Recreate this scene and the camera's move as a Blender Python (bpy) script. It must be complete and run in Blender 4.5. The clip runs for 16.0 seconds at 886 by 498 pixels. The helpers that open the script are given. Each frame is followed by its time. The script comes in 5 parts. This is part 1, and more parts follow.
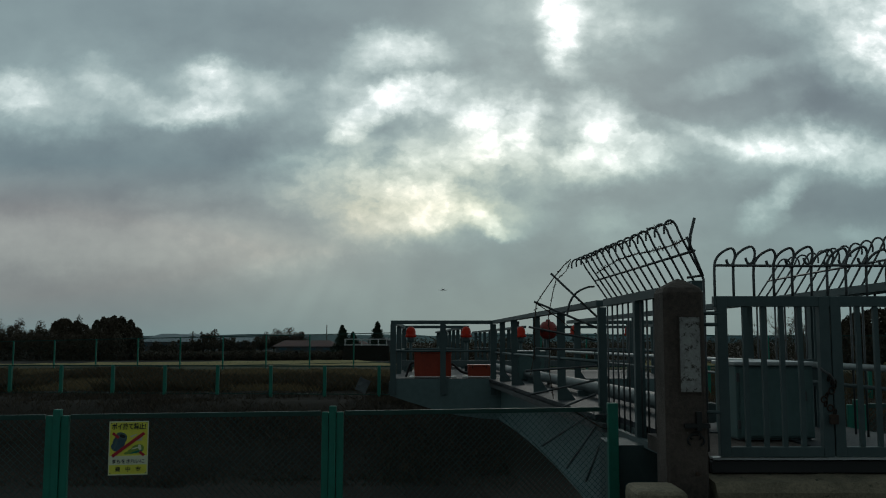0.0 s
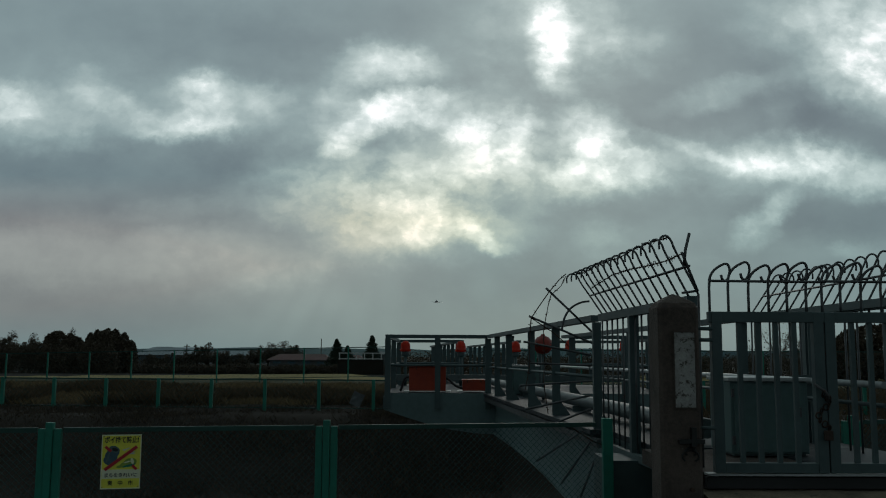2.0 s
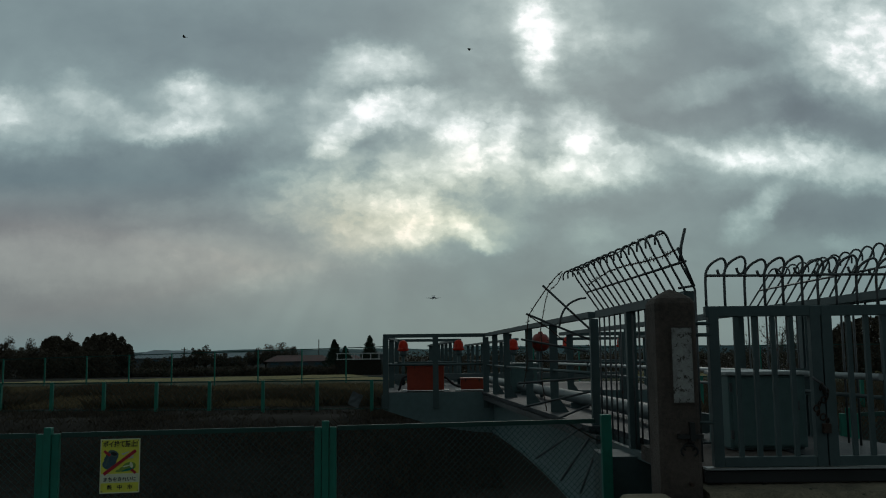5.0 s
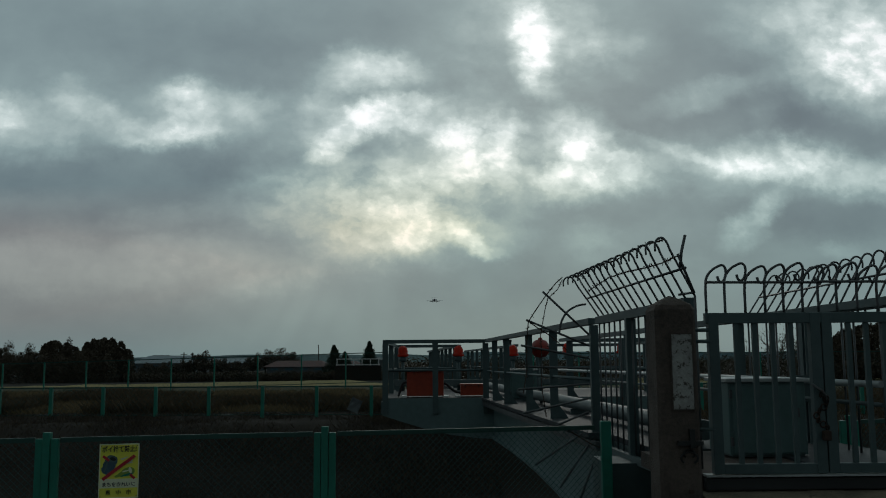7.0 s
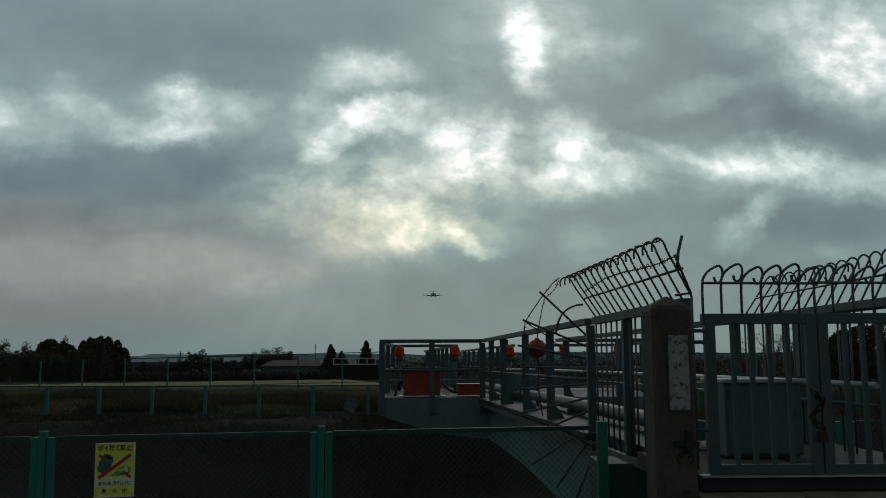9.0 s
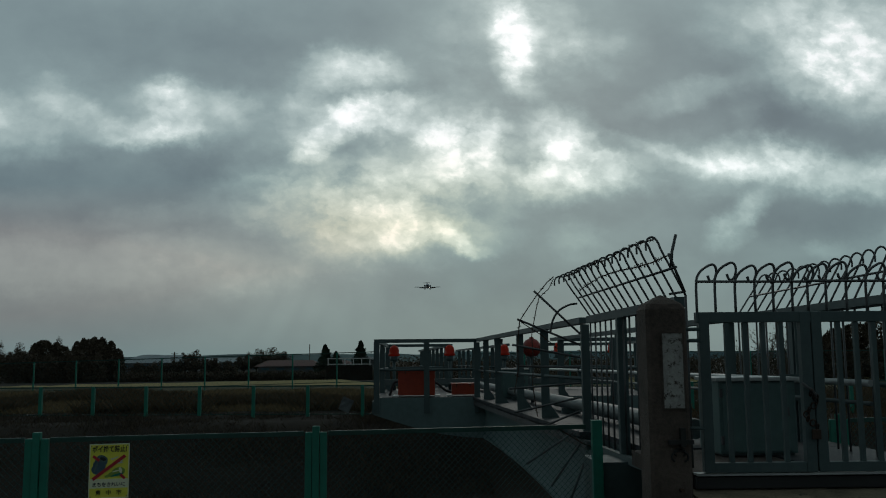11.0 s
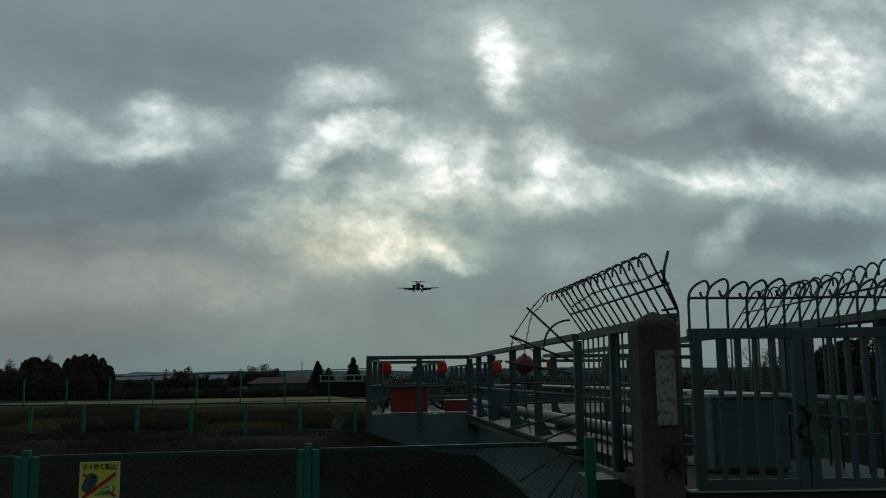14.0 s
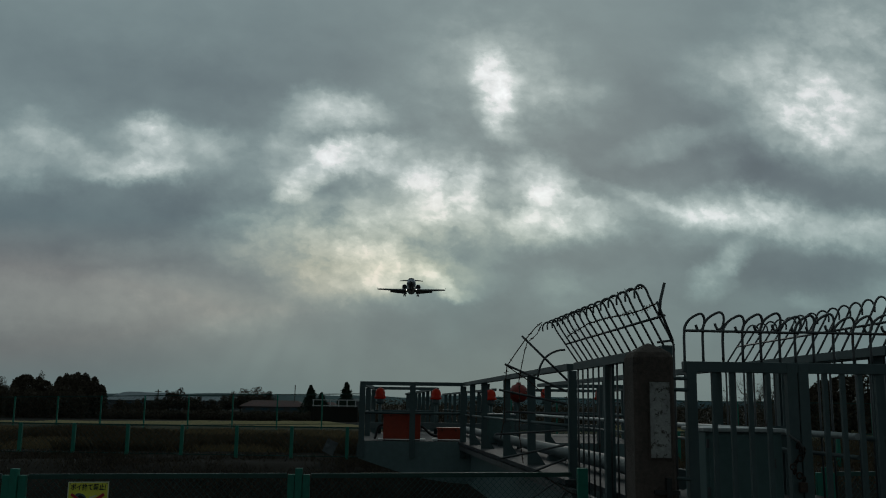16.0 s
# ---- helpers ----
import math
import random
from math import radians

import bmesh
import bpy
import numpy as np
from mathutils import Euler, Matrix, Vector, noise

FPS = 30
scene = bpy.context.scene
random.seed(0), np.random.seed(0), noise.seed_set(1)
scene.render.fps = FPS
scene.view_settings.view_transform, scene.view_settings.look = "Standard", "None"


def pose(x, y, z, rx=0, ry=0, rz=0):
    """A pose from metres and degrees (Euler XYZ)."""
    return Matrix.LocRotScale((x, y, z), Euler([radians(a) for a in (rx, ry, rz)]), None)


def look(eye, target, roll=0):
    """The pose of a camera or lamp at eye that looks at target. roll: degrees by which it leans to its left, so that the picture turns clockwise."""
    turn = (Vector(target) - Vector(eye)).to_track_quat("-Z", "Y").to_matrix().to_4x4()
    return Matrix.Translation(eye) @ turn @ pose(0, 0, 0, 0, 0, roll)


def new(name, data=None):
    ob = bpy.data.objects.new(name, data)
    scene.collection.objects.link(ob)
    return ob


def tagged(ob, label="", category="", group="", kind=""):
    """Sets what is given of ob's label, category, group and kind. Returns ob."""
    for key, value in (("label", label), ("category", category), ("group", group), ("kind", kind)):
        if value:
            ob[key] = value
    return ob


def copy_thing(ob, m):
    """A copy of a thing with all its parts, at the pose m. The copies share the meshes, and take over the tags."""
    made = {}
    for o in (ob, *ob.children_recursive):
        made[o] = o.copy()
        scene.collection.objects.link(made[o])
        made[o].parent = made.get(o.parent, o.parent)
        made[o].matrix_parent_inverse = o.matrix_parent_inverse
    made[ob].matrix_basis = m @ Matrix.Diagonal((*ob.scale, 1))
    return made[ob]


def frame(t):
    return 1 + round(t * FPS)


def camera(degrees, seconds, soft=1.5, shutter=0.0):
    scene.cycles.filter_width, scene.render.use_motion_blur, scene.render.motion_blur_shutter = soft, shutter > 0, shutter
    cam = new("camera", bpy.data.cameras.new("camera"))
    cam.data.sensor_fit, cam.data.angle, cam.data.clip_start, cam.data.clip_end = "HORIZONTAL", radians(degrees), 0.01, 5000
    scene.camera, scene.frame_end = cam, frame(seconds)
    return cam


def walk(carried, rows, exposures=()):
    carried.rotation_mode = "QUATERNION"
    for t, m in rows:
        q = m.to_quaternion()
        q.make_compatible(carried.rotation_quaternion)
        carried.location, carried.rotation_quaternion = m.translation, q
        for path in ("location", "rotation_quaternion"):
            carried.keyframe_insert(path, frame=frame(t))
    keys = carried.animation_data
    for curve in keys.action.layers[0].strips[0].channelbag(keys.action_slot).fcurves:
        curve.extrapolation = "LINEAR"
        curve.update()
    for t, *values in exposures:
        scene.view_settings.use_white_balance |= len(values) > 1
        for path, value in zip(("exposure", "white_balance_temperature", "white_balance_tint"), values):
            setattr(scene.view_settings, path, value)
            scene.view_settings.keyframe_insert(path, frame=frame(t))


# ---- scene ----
EYE = 1.6
cam = camera(52.2, 16.0, soft=1.05)
TURNS = [
    (0.0, 95.888, 0.0, 0.0), (0.5, 96.09, -0.087, -0.088), (1.0, 96.336, -0.19, -0.136),
    (1.5, 96.561, -0.294, -0.222), (2.0, 96.783, -0.25, -0.333), (2.5, 97.01, -0.038, -0.397),
    (3.0, 97.161, 0.41, -0.41), (3.5, 97.283, 0.707, -0.428), (3.7, 97.255, 0.725, -0.435), (4.0, 96.794, 0.746, -0.445), (4.2, 96.635, 0.74, -0.448),
    (6.5, 97.027, 0.46, -0.506), (7.0, 97.084, 0.472, -0.487), (7.5, 97.103, 0.41, -0.516),
    (8.0, 97.103, 0.362, -0.568), (8.5, 97.09, 0.408, -0.616), (9.0, 97.069, 0.291, -0.695),
    (11.5, 97.038, 0.582, -1.097), (12.0, 97.099, 0.595, -1.131), (12.5, 97.257, 0.591, -1.192)]
TURNS += [
    (13.0, 97.504, 0.541, -1.295), (13.5, 97.75, 0.648, -1.392), (14.0, 98.075, 0.59, -1.488),
    (14.5, 98.444, 0.257, -1.591), (15.0, 98.806, -0.271, -1.742), (15.5, 99.255, -0.649, -1.847),
    (16.0, 99.759, -0.743, -1.897)]
walk(cam, [(t, pose(0, 0, EYE, rx, ry, rz)) for t, rx, ry, rz in TURNS],
     exposures=[(0.0, 0.0), (3.0, -0.14), (4.0, -0.15), (12.5, -0.16), (14.5, -0.31), (16.0, -0.5)])

# ---- sky and sun: low sun behind a broken overcast ----
SUN_DIR = Vector((0.13, 1.0, 0.36)).normalized()
world = bpy.data.worlds.new("sky")
scene.world = world
world.use_nodes = True
wn, wl = world.node_tree.nodes, world.node_tree.links
sky_tex = wn.new("ShaderNodeTexSky")
sky_tex.sky_type = "NISHITA"
sky_tex.sun_disc = False
sky_tex.sun_elevation = math.asin(SUN_DIR.z)
sky_tex.sun_rotation = math.atan2(SUN_DIR.x, SUN_DIR.y)
sky_tex.dust_density = 1.5
wl.new(sky_tex.outputs[0], wn["Background"].inputs[0])
wn["Background"].inputs[1].default_value = 0.06
sun_data = bpy.data.lights.new("sun", "SUN")
sun_data.energy = 3.0
sun_data.angle = radians(12)
sun_data.color = (1.0, 0.94, 0.84)
sun = new("sun", sun_data)
sun.matrix_world = look(SUN_DIR * 100, (0, 0, 0))


# ---- node helpers ----
class Nodes:
    """Short-hand for one node tree."""

    def __init__(self, tree):
        self.tree = tree

    def link(self, value, socket):
        if isinstance(value, bpy.types.NodeSocket):
            self.tree.links.new(value, socket)
        elif value is not None:
            socket.default_value = value

    def math(self, op, a, b=None, c=None, clamp=False):
        n = self.tree.nodes.new("ShaderNodeMath")
        n.operation, n.use_clamp = op, clamp
        for value, socket in zip((a, b, c), n.inputs):
            self.link(value, socket)
        return n.outputs[0]

    def vec(self, op, a, b=None):
        n = self.tree.nodes.new("ShaderNodeVectorMath")
        n.operation = op
        self.link(a, n.inputs[0])
        self.link(b, n.inputs[1])
        return n.outputs[0]

    def scaled(self, a, k):
        n = self.tree.nodes.new("ShaderNodeVectorMath")
        n.operation = "SCALE"
        self.link(a, n.inputs[0])
        self.link(k, n.inputs["Scale"])
        return n.outputs[0]

    def join(self, x, y, z):
        n = self.tree.nodes.new("ShaderNodeCombineXYZ")
        for value, socket in zip((x, y, z), n.inputs):
            self.link(value, socket)
        return n.outputs[0]

    def noise(self, vector, scale, detail=4.0, rough=0.55, colour=False, distortion=0.0):
        n = self.tree.nodes.new("ShaderNodeTexNoise")
        self.link(vector, n.inputs["Vector"])
        n.inputs["Scale"].default_value = scale
        n.inputs["Detail"].default_value = detail
        n.inputs["Roughness"].default_value = rough
        n.inputs["Distortion"].default_value = distortion
        return n.outputs["Color" if colour else "Fac"]

    def ramp(self, fac, stops):
        n = self.tree.nodes.new("ShaderNodeValToRGB")
        self.link(fac, n.inputs[0])
        els = n.color_ramp.elements
        while len(els) < len(stops):
            els.new(0.5)
        for e, (p, c) in zip(els, stops):
            e.position, e.color = p, (*c, 1)
        return n.outputs[0]

    def mix(self, fac, a, b, blend="MIX"):
        n = self.tree.nodes.new("ShaderNodeMix")
        n.data_type, n.blend_type = "RGBA", blend
        self.link(fac, n.inputs[0])
        self.link(a if isinstance(a, bpy.types.NodeSocket) else (*a, 1), n.inputs[6])
        self.link(b if isinstance(b, bpy.types.NodeSocket) else (*b, 1), n.inputs[7])
        return n.outputs[2]


# breaks and banks of the cloud sheet: bearing, height, two radii, tilt, strength
BREAKS_1 = [
    (0.133, 0.358, 0.031, 0.058, 0, 0.42),
    (0.137, 0.396, 0.058, 0.047, 0, 0.08),
    (0.14, 0.366, 0.149, 0.122, 0, 0.12),
    (0.147, 0.313, 0.033, 0.042, 0, 0.08),
    (0.176, 0.376, 0.062, 0.061, 0, 0.07),
    (-0.054, 0.324, 0.074, 0.044, -5, 0.17),
    (-0.033, 0.332, 0.041, 0.023, 0, 0.14),
    (-0.086, 0.338, 0.035, 0.029, 0, 0.11),
    (-0.086, 0.259, 0.063, 0.021, 40, 0.24),
    (-0.031, 0.282, 0.083, 0.02, 5, 0.26),
    (-0.112, 0.276, 0.036, 0.053, 0, 0.11),
    (-0.018, 0.269, 0.035, 0.021, 0, 0.14),
    (-0.109, 0.228, 0.025, 0.02, 0, 0.1),
    (-0.034, 0.233, 0.21, 0.132, 0, 0.12),
]
BREAKS_2 = [
    (0.081, 0.224, 0.217, 0.078, 0, 0.1),
    (0.304, 0.227, 0.23, 0.049, 0, 0.06),
    (0.068, 0.243, 0.073, 0.039, 0, 0.22),
    (0.042, 0.25, 0.04, 0.026, 0, 0.1),
    (0.094, 0.263, 0.041, 0.02, 0, 0.14),
    (0.174, 0.257, 0.05, 0.037, 0, 0.26),
    (0.164, 0.208, 0.05, 0.04, 0, 0.26),
    (0.197, 0.233, 0.041, 0.042, 0, 0.14),
    (0.227, 0.211, 0.047, 0.03, 0, 0.2),
    (0.081, 0.201, 0.095, 0.048, 0, 0.11),
    (0.062, 0.221, 0.041, 0.029, 0, 0.09),
    (0.288, 0.236, 0.077, 0.012, -17, 0.1),
    (0.342, 0.22, 0.07, 0.022, -10, 0.11),
    (0.396, 0.223, 0.077, 0.035, 0, 0.22),
]
BREAKS_3 = [
    (0.447, 0.219, 0.07, 0.03, -5, 0.16),
    (0.501, 0.203, 0.08, 0.031, 0, 0.14),
    (0.329, 0.209, 0.185, 0.048, 0, 0.08),
    (-0.482, 0.287, 0.061, 0.03, 0, 0.24),
    (-0.43, 0.261, 0.121, 0.041, 0, 0.08),
    (-0.373, 0.287, 0.061, 0.02, -15, 0.13),
    (-0.394, 0.311, 0.035, 0.021, 0, 0.09),
    (-0.265, 0.29, 0.047, 0.041, 0, 0.18),
    (-0.262, 0.307, 0.035, 0.017, 0, 0.12),
    (-0.283, 0.255, 0.073, 0.021, 8, 0.25),
    (-0.257, 0.272, 0.04, 0.028, 0, 0.12),
    (-0.22, 0.298, 0.08, 0.024, 0, 0.08),
    (-0.331, 0.267, 0.027, 0.012, 0, 0.11),
    (-0.187, 0.294, 0.04, 0.02, 0, 0.09),
]
BREAKS_4 = [
    (-0.2, 0.272, 0.04, 0.02, 0, 0.07),
    (-0.367, 0.278, 0.294, 0.076, 0, 0.06),
    (0.489, 0.334, 0.074, 0.051, 0, 0.21),
    (0.47, 0.367, 0.149, 0.064, -10, 0.1),
    (0.499, 0.299, 0.116, 0.041, -15, 0.1),
    (0.326, 0.3, 0.1, 0.022, 12, 0.11),
    (0.224, 0.355, 0.074, 0.033, 0, 0.09),
    (0.395, 0.277, 0.027, 0.028, 0, 0.06),
    (0.439, 0.387, 0.11, 0.043, 0, 0.08),
    (-0.046, 0.169, 0.146, 0.074, 0, 0.15),
    (-0.071, 0.188, 0.053, 0.041, 0, 0.09),
    (-0.008, 0.195, 0.041, 0.035, 0, 0.11),
    (-0.052, 0.146, 0.114, 0.04, 0, 0.1),
    (0.036, 0.147, 0.098, 0.031, -10, 0.17),
]
BREAKS_5 = [
    (0.05, 0.132, 0.045, 0.014, -25, 0.19),
    (-0.02, 0.134, 0.053, 0.026, 0, 0.08),
    (-0.173, 0.181, 0.085, 0.048, 0, 0.09),
    (-0.178, 0.159, 0.027, 0.021, 0, 0.06),
    (-0.148, 0.194, 0.067, 0.027, 0, 0.05),
    (-0.299, 0.165, 0.085, 0.018, 4, 0.07),
    (-0.423, 0.117, 0.214, 0.045, 0, 0.045),
    (-0.247, 0.117, 0.094, 0.045, 0, 0.05),
    (-0.252, 0.092, 0.119, 0.032, 0, 0.025),
    (-0.171, 0.088, 0.078, 0.019, 8, 0.04),
    (-0.133, 0.105, 0.097, 0.022, 12, 0.04),
    (-0.077, 0.124, 0.132, 0.041, 0, 0.05),
    (0.388, 0.17, 0.028, 0.018, 40, 0.2),
    (0.358, 0.141, 0.039, 0.024, 30, 0.22),
]
BREAKS_6 = [
    (0.558, 0.321, 0.11, 0.06, -20, 0.24),
    (0.57, 0.414, 0.17, 0.096, 0, 0.22),
    (0.564, 0.197, 0.083, 0.032, 0, 0.16),
    (0.585, 0.126, 0.076, 0.038, 0, 0.08),
    (0.465, 0.12, 0.03, 0.014, 0, 0.07),
    (0.185, 0.138, 0.04, 0.031, 0, 0.07),
    (0.232, 0.119, 0.17, 0.057, 0, 0.03),
]
BANKS_1 = [
    (-0.332, 0.206, 0.33, 0.059, -3, -0.07),
    (-0.453, 0.219, 0.133, 0.042, 0, -0.04),
    (-0.186, 0.223, 0.134, 0.055, -8, -0.05),
    (-0.393, 0.154, 0.252, 0.029, 0, -0.06),
    (-0.14, 0.149, 0.101, 0.04, 0, -0.05),
    (-0.241, 0.35, 0.2, 0.064, -10, -0.05),
    (-0.112, 0.378, 0.168, 0.043, 0, -0.03),
    (0.216, 0.3, 0.135, 0.076, 0, -0.06),
    (0.081, 0.312, 0.103, 0.063, 0, -0.05),
    (0.276, 0.36, 0.136, 0.056, 0, -0.02),
    (0.347, 0.352, 0.103, 0.043, 0, -0.02),
    (0.376, 0.271, 0.173, 0.041, 12, -0.055),
    (0.465, 0.251, 0.122, 0.047, -12, -0.08),
    (0.397, 0.32, 0.081, 0.043, 0, -0.05),
]
BANKS_2 = [
    (0.043, 0.177, 0.057, 0.032, 0, -0.13),
    (0.119, 0.169, 0.114, 0.046, 0, -0.05),
    (0.226, 0.17, 0.146, 0.033, 0, -0.02),
    (0.302, 0.151, 0.165, 0.058, 0, -0.015),
    (0.448, 0.161, 0.152, 0.045, 0, -0.08),
    (0.271, 0.196, 0.067, 0.034, 0, -0.05),
    (-0.047, 0.249, 0.08, 0.018, 10, -0.09),
    (-0.044, 0.301, 0.077, 0.011, 4, -0.09),
    (-0.053, 0.201, 0.034, 0.035, 0, -0.11),
    (0.005, 0.221, 0.034, 0.035, 0, -0.09),
    (0.126, 0.234, 0.034, 0.038, 0, -0.14),
    (0.228, 0.247, 0.054, 0.027, -20, -0.04),
    (-0.084, 0.211, 0.053, 0.021, -10, -0.06),
    (-0.002, 0.201, 0.02, 0.014, 0, -0.06),
]
BANKS_3 = [
    (0.237, 0.087, 0.327, 0.073, 0, -0.03),
    (-0.444, 0.044, 0.262, 0.05, 0, -0.06),
    (0.08, 0.093, 0.195, 0.06, 0, -0.02),
]
# sunbeams drawn as faint bright streaks on the sheet, same columns
SHAFTS = [
    (-0.136, 0.073, 0.015, 0.076, -30, 0.02),
    (-0.108, 0.073, 0.014, 0.073, -24, 0.012),
    (-0.17, 0.067, 0.016, 0.066, -34, 0.014),
    (-0.083, 0.067, 0.02, 0.073, -15, 0.012),
    (-0.05, 0.074, 0.018, 0.07, -5, 0.014),
    (0.049, 0.083, 0.02, 0.06, 18, 0.014),
]


def cloud_material():
    m = bpy.data.materials.new("cloud_sheet")
    m.use_nodes = True
    m.cycles.emission_sampling = "NONE"
    tree = m.node_tree
    tree.nodes.clear()
    n = Nodes(tree)
    coord = tree.nodes.new("ShaderNodeTexCoord").outputs["Object"]
    sep = tree.nodes.new("ShaderNodeSeparateXYZ")
    tree.links.new(coord, sep.inputs[0])
    x, y, z = sep.outputs
    ahead = n.math("MAXIMUM", y, 40.0)
    bearing, height = n.math("DIVIDE", x, ahead), n.math("DIVIDE", z, ahead)
    flat = n.join(bearing, height, 0.0)
    # cloud lumps lie wider than high
    wide = n.join(n.math("MULTIPLY", bearing, 0.7), height, 0.0)
    reach = n.vec("LENGTH", coord)
    reach = n.tree.nodes[-1].outputs["Value"]
    half = (0.5, 0.5, 0.5)
    # ragged edges at two sizes
    w1 = n.scaled(n.vec("SUBTRACT", n.noise(wide, 13.0, 3.0, 0.5, True), half), 0.026)
    w2 = n.scaled(n.vec("SUBTRACT", n.noise(wide, 46.0, 5.0, 0.58, True), half), 0.02)
    w3 = n.scaled(n.vec("SUBTRACT", n.noise(flat, 95.0, 4.0, 0.6, True), half), 0.012)
    where = n.vec("ADD", n.vec("ADD", flat, w1), n.vec("ADD", w2, w3))

    def spread_of(rows, at):
        total = 0.0
        for b, h, rb, rh, tilt, amp in rows:
            mp = tree.nodes.new("ShaderNodeMapping")
            mp.vector_type = "TEXTURE"
            tree.links.new(at, mp.inputs["Vector"])
            mp.inputs["Location"].default_value = (b, h, 0)
            mp.inputs["Rotation"].default_value = (0, 0, radians(tilt))
            mp.inputs["Scale"].default_value = (rb * 1.15, rh * 1.15, 1)
            g = tree.nodes.new("ShaderNodeTexGradient")
            g.gradient_type = "SPHERICAL"
            tree.links.new(mp.outputs[0], g.inputs[0])
            e = tree.nodes.new("ShaderNodeMapRange")
            e.interpolation_type = "SMOOTHSTEP"
            e.inputs["From Max"].default_value = 0.8
            tree.links.new(g.outputs["Fac"], e.inputs["Value"])
            total = n.math("MULTIPLY_ADD", e.outputs[0], amp, total)
        return total

    broad = n.noise(wide, 7.0, 4.0, 0.5)
    fine = n.noise(n.vec("ADD", wide, n.scaled(w1, 0.5)), 30.0, 7.0, 0.52)
    # heaped, rounded lumps
    heap = tree.nodes.new("ShaderNodeTexVoronoi")
    heap.feature, heap.voronoi_dimensions = "SMOOTH_F1", "2D"
    heap.inputs["Scale"].default_value = 38.0
    heap.inputs["Detail"].default_value = 3.0
    heap.inputs["Roughness"].default_value = 0.55
    heap.inputs["Smoothness"].default_value = 0.7
    tree.links.new(n.vec("ADD", wide, n.vec("ADD", w2, w3)), heap.inputs["Vector"])
    puff = n.math("SUBTRACT", 0.42, heap.outputs["Distance"])
    bright = spread_of(BREAKS_1 + BREAKS_2 + BREAKS_3 + BREAKS_4 + BREAKS_5 + BREAKS_6, where)
    dull = spread_of(BANKS_1 + BANKS_2 + BANKS_3, where)
    # breaks are torn by finer cloud; thick banks stay smooth
    torn = n.math("MULTIPLY_ADD", puff, 0.45, n.math("MULTIPLY_ADD", n.math("SUBTRACT", fine, 0.5), 1.0, 0.98))
    bright = n.math("MULTIPLY", bright, n.math("MAXIMUM", torn, 0.25))
    total = n.math("ADD", n.math("ADD", bright, dull), n.math("MULTIPLY_ADD", n.math("MINIMUM", height, 0.2), 0.22, 0.54))
    # extra glow high overhead, above the view, added to brighten the ground
    total = n.math("ADD", total, n.math("MINIMUM", n.math("MAXIMUM", n.math("MULTIPLY", n.math("SUBTRACT", height, 0.43), 0.6), 0.0), 0.07))
    total = n.math("MULTIPLY_ADD", n.math("SUBTRACT", broad, 0.5), 0.1, total)
    total = n.math("MULTIPLY_ADD", n.math("SUBTRACT", fine, 0.5), 0.06, total)
    # painted haze low over the land evens the cloud out; faint sun shafts painted over it
    low = n.math("SUBTRACT", 1.0, n.math("DIVIDE", height, 0.075), clamp=True)
    total = n.math("MULTIPLY_ADD", n.math("SUBTRACT", 0.51, total), n.math("MULTIPLY", low, 0.8), total)
    total = n.math("ADD", total, spread_of(SHAFTS, flat))
    colour = n.ramp(total, [
        (0.1, (0.006, 0.009, 0.011)), (0.35, (0.072, 0.1, 0.118)), (0.48, (0.145, 0.196, 0.224)), (0.634, (0.269, 0.359, 0.374)),
        (0.745, (0.412, 0.513, 0.515)), (0.88, (0.64, 0.74, 0.735)), (0.965, (0.845, 0.925, 0.92)), (1.0, (0.98, 1.02, 1.03))])
    # low sunlit cloud is creamy
    belt = n.math("SUBTRACT", 1.0, n.math("DIVIDE", n.math("ABSOLUTE", n.math("SUBTRACT", height, 0.15)), 0.11), clamp=True)
    belt = n.math("MULTIPLY", belt, n.math("SUBTRACT", 1.25, n.math("DIVIDE", n.math("ABSOLUTE", n.math("ADD", bearing, 0.03)), 0.25), clamp=True))
    lit = n.math("MULTIPLY", n.math("SUBTRACT", total, 0.58), 5.0, clamp=True)
    colour = n.mix(n.math("MULTIPLY", belt, lit), colour, n.mix(1.0, colour, (1.1, 0.99, 0.85), "MULTIPLY"))
    sink = n.math("SUBTRACT", 1.0, n.math("DIVIDE", height, 0.26), clamp=True)
    colour = n.mix(sink, colour, n.mix(1.0, colour, (0.86, 1.01, 0.975), "MULTIPLY"))
    # rosy dust low on the side away from the sun
    rosy = n.math("MULTIPLY", n.math("MULTIPLY_ADD", bearing, -1.9, 0.12, clamp=True), n.math("SUBTRACT", 1.0, n.math("DIVIDE", n.math("ABSOLUTE", n.math("SUBTRACT", height, 0.1)), 0.1), clamp=True))
    colour = n.mix(n.math("MULTIPLY", rosy, 2.0, clamp=True), colour, n.mix(1.0, colour, (1.3, 0.97, 0.92), "MULTIPLY"))
    glare = n.math("MULTIPLY_ADD", n.math("MAXIMUM", n.math("SUBTRACT", total, 1.0), 0.0), 1.5, 1.0)
    # the sheet is brightest towards the sun and dull away from it
    facing = n.math("DIVIDE", y, reach)
    toward = n.math("MULTIPLY", n.math("ADD", facing, 0.3), 0.85, clamp=True)
    toward = n.math("MULTIPLY_ADD", n.math("POWER", toward, 1.3), 0.62, 0.38, clamp=True)
    glare = n.math("MULTIPLY", glare, toward)
    em = tree.nodes.new("ShaderNodeEmission")
    tree.links.new(colour, em.inputs[0])
    tree.links.new(glare, em.inputs[1])
    clear = tree.nodes.new("ShaderNodeBsdfTransparent")
    clear.inputs[0].default_value = (0.03, 0.03, 0.03, 1)
    add = tree.nodes.new("ShaderNodeAddShader")
    tree.links.new(em.outputs[0], add.inputs[0])
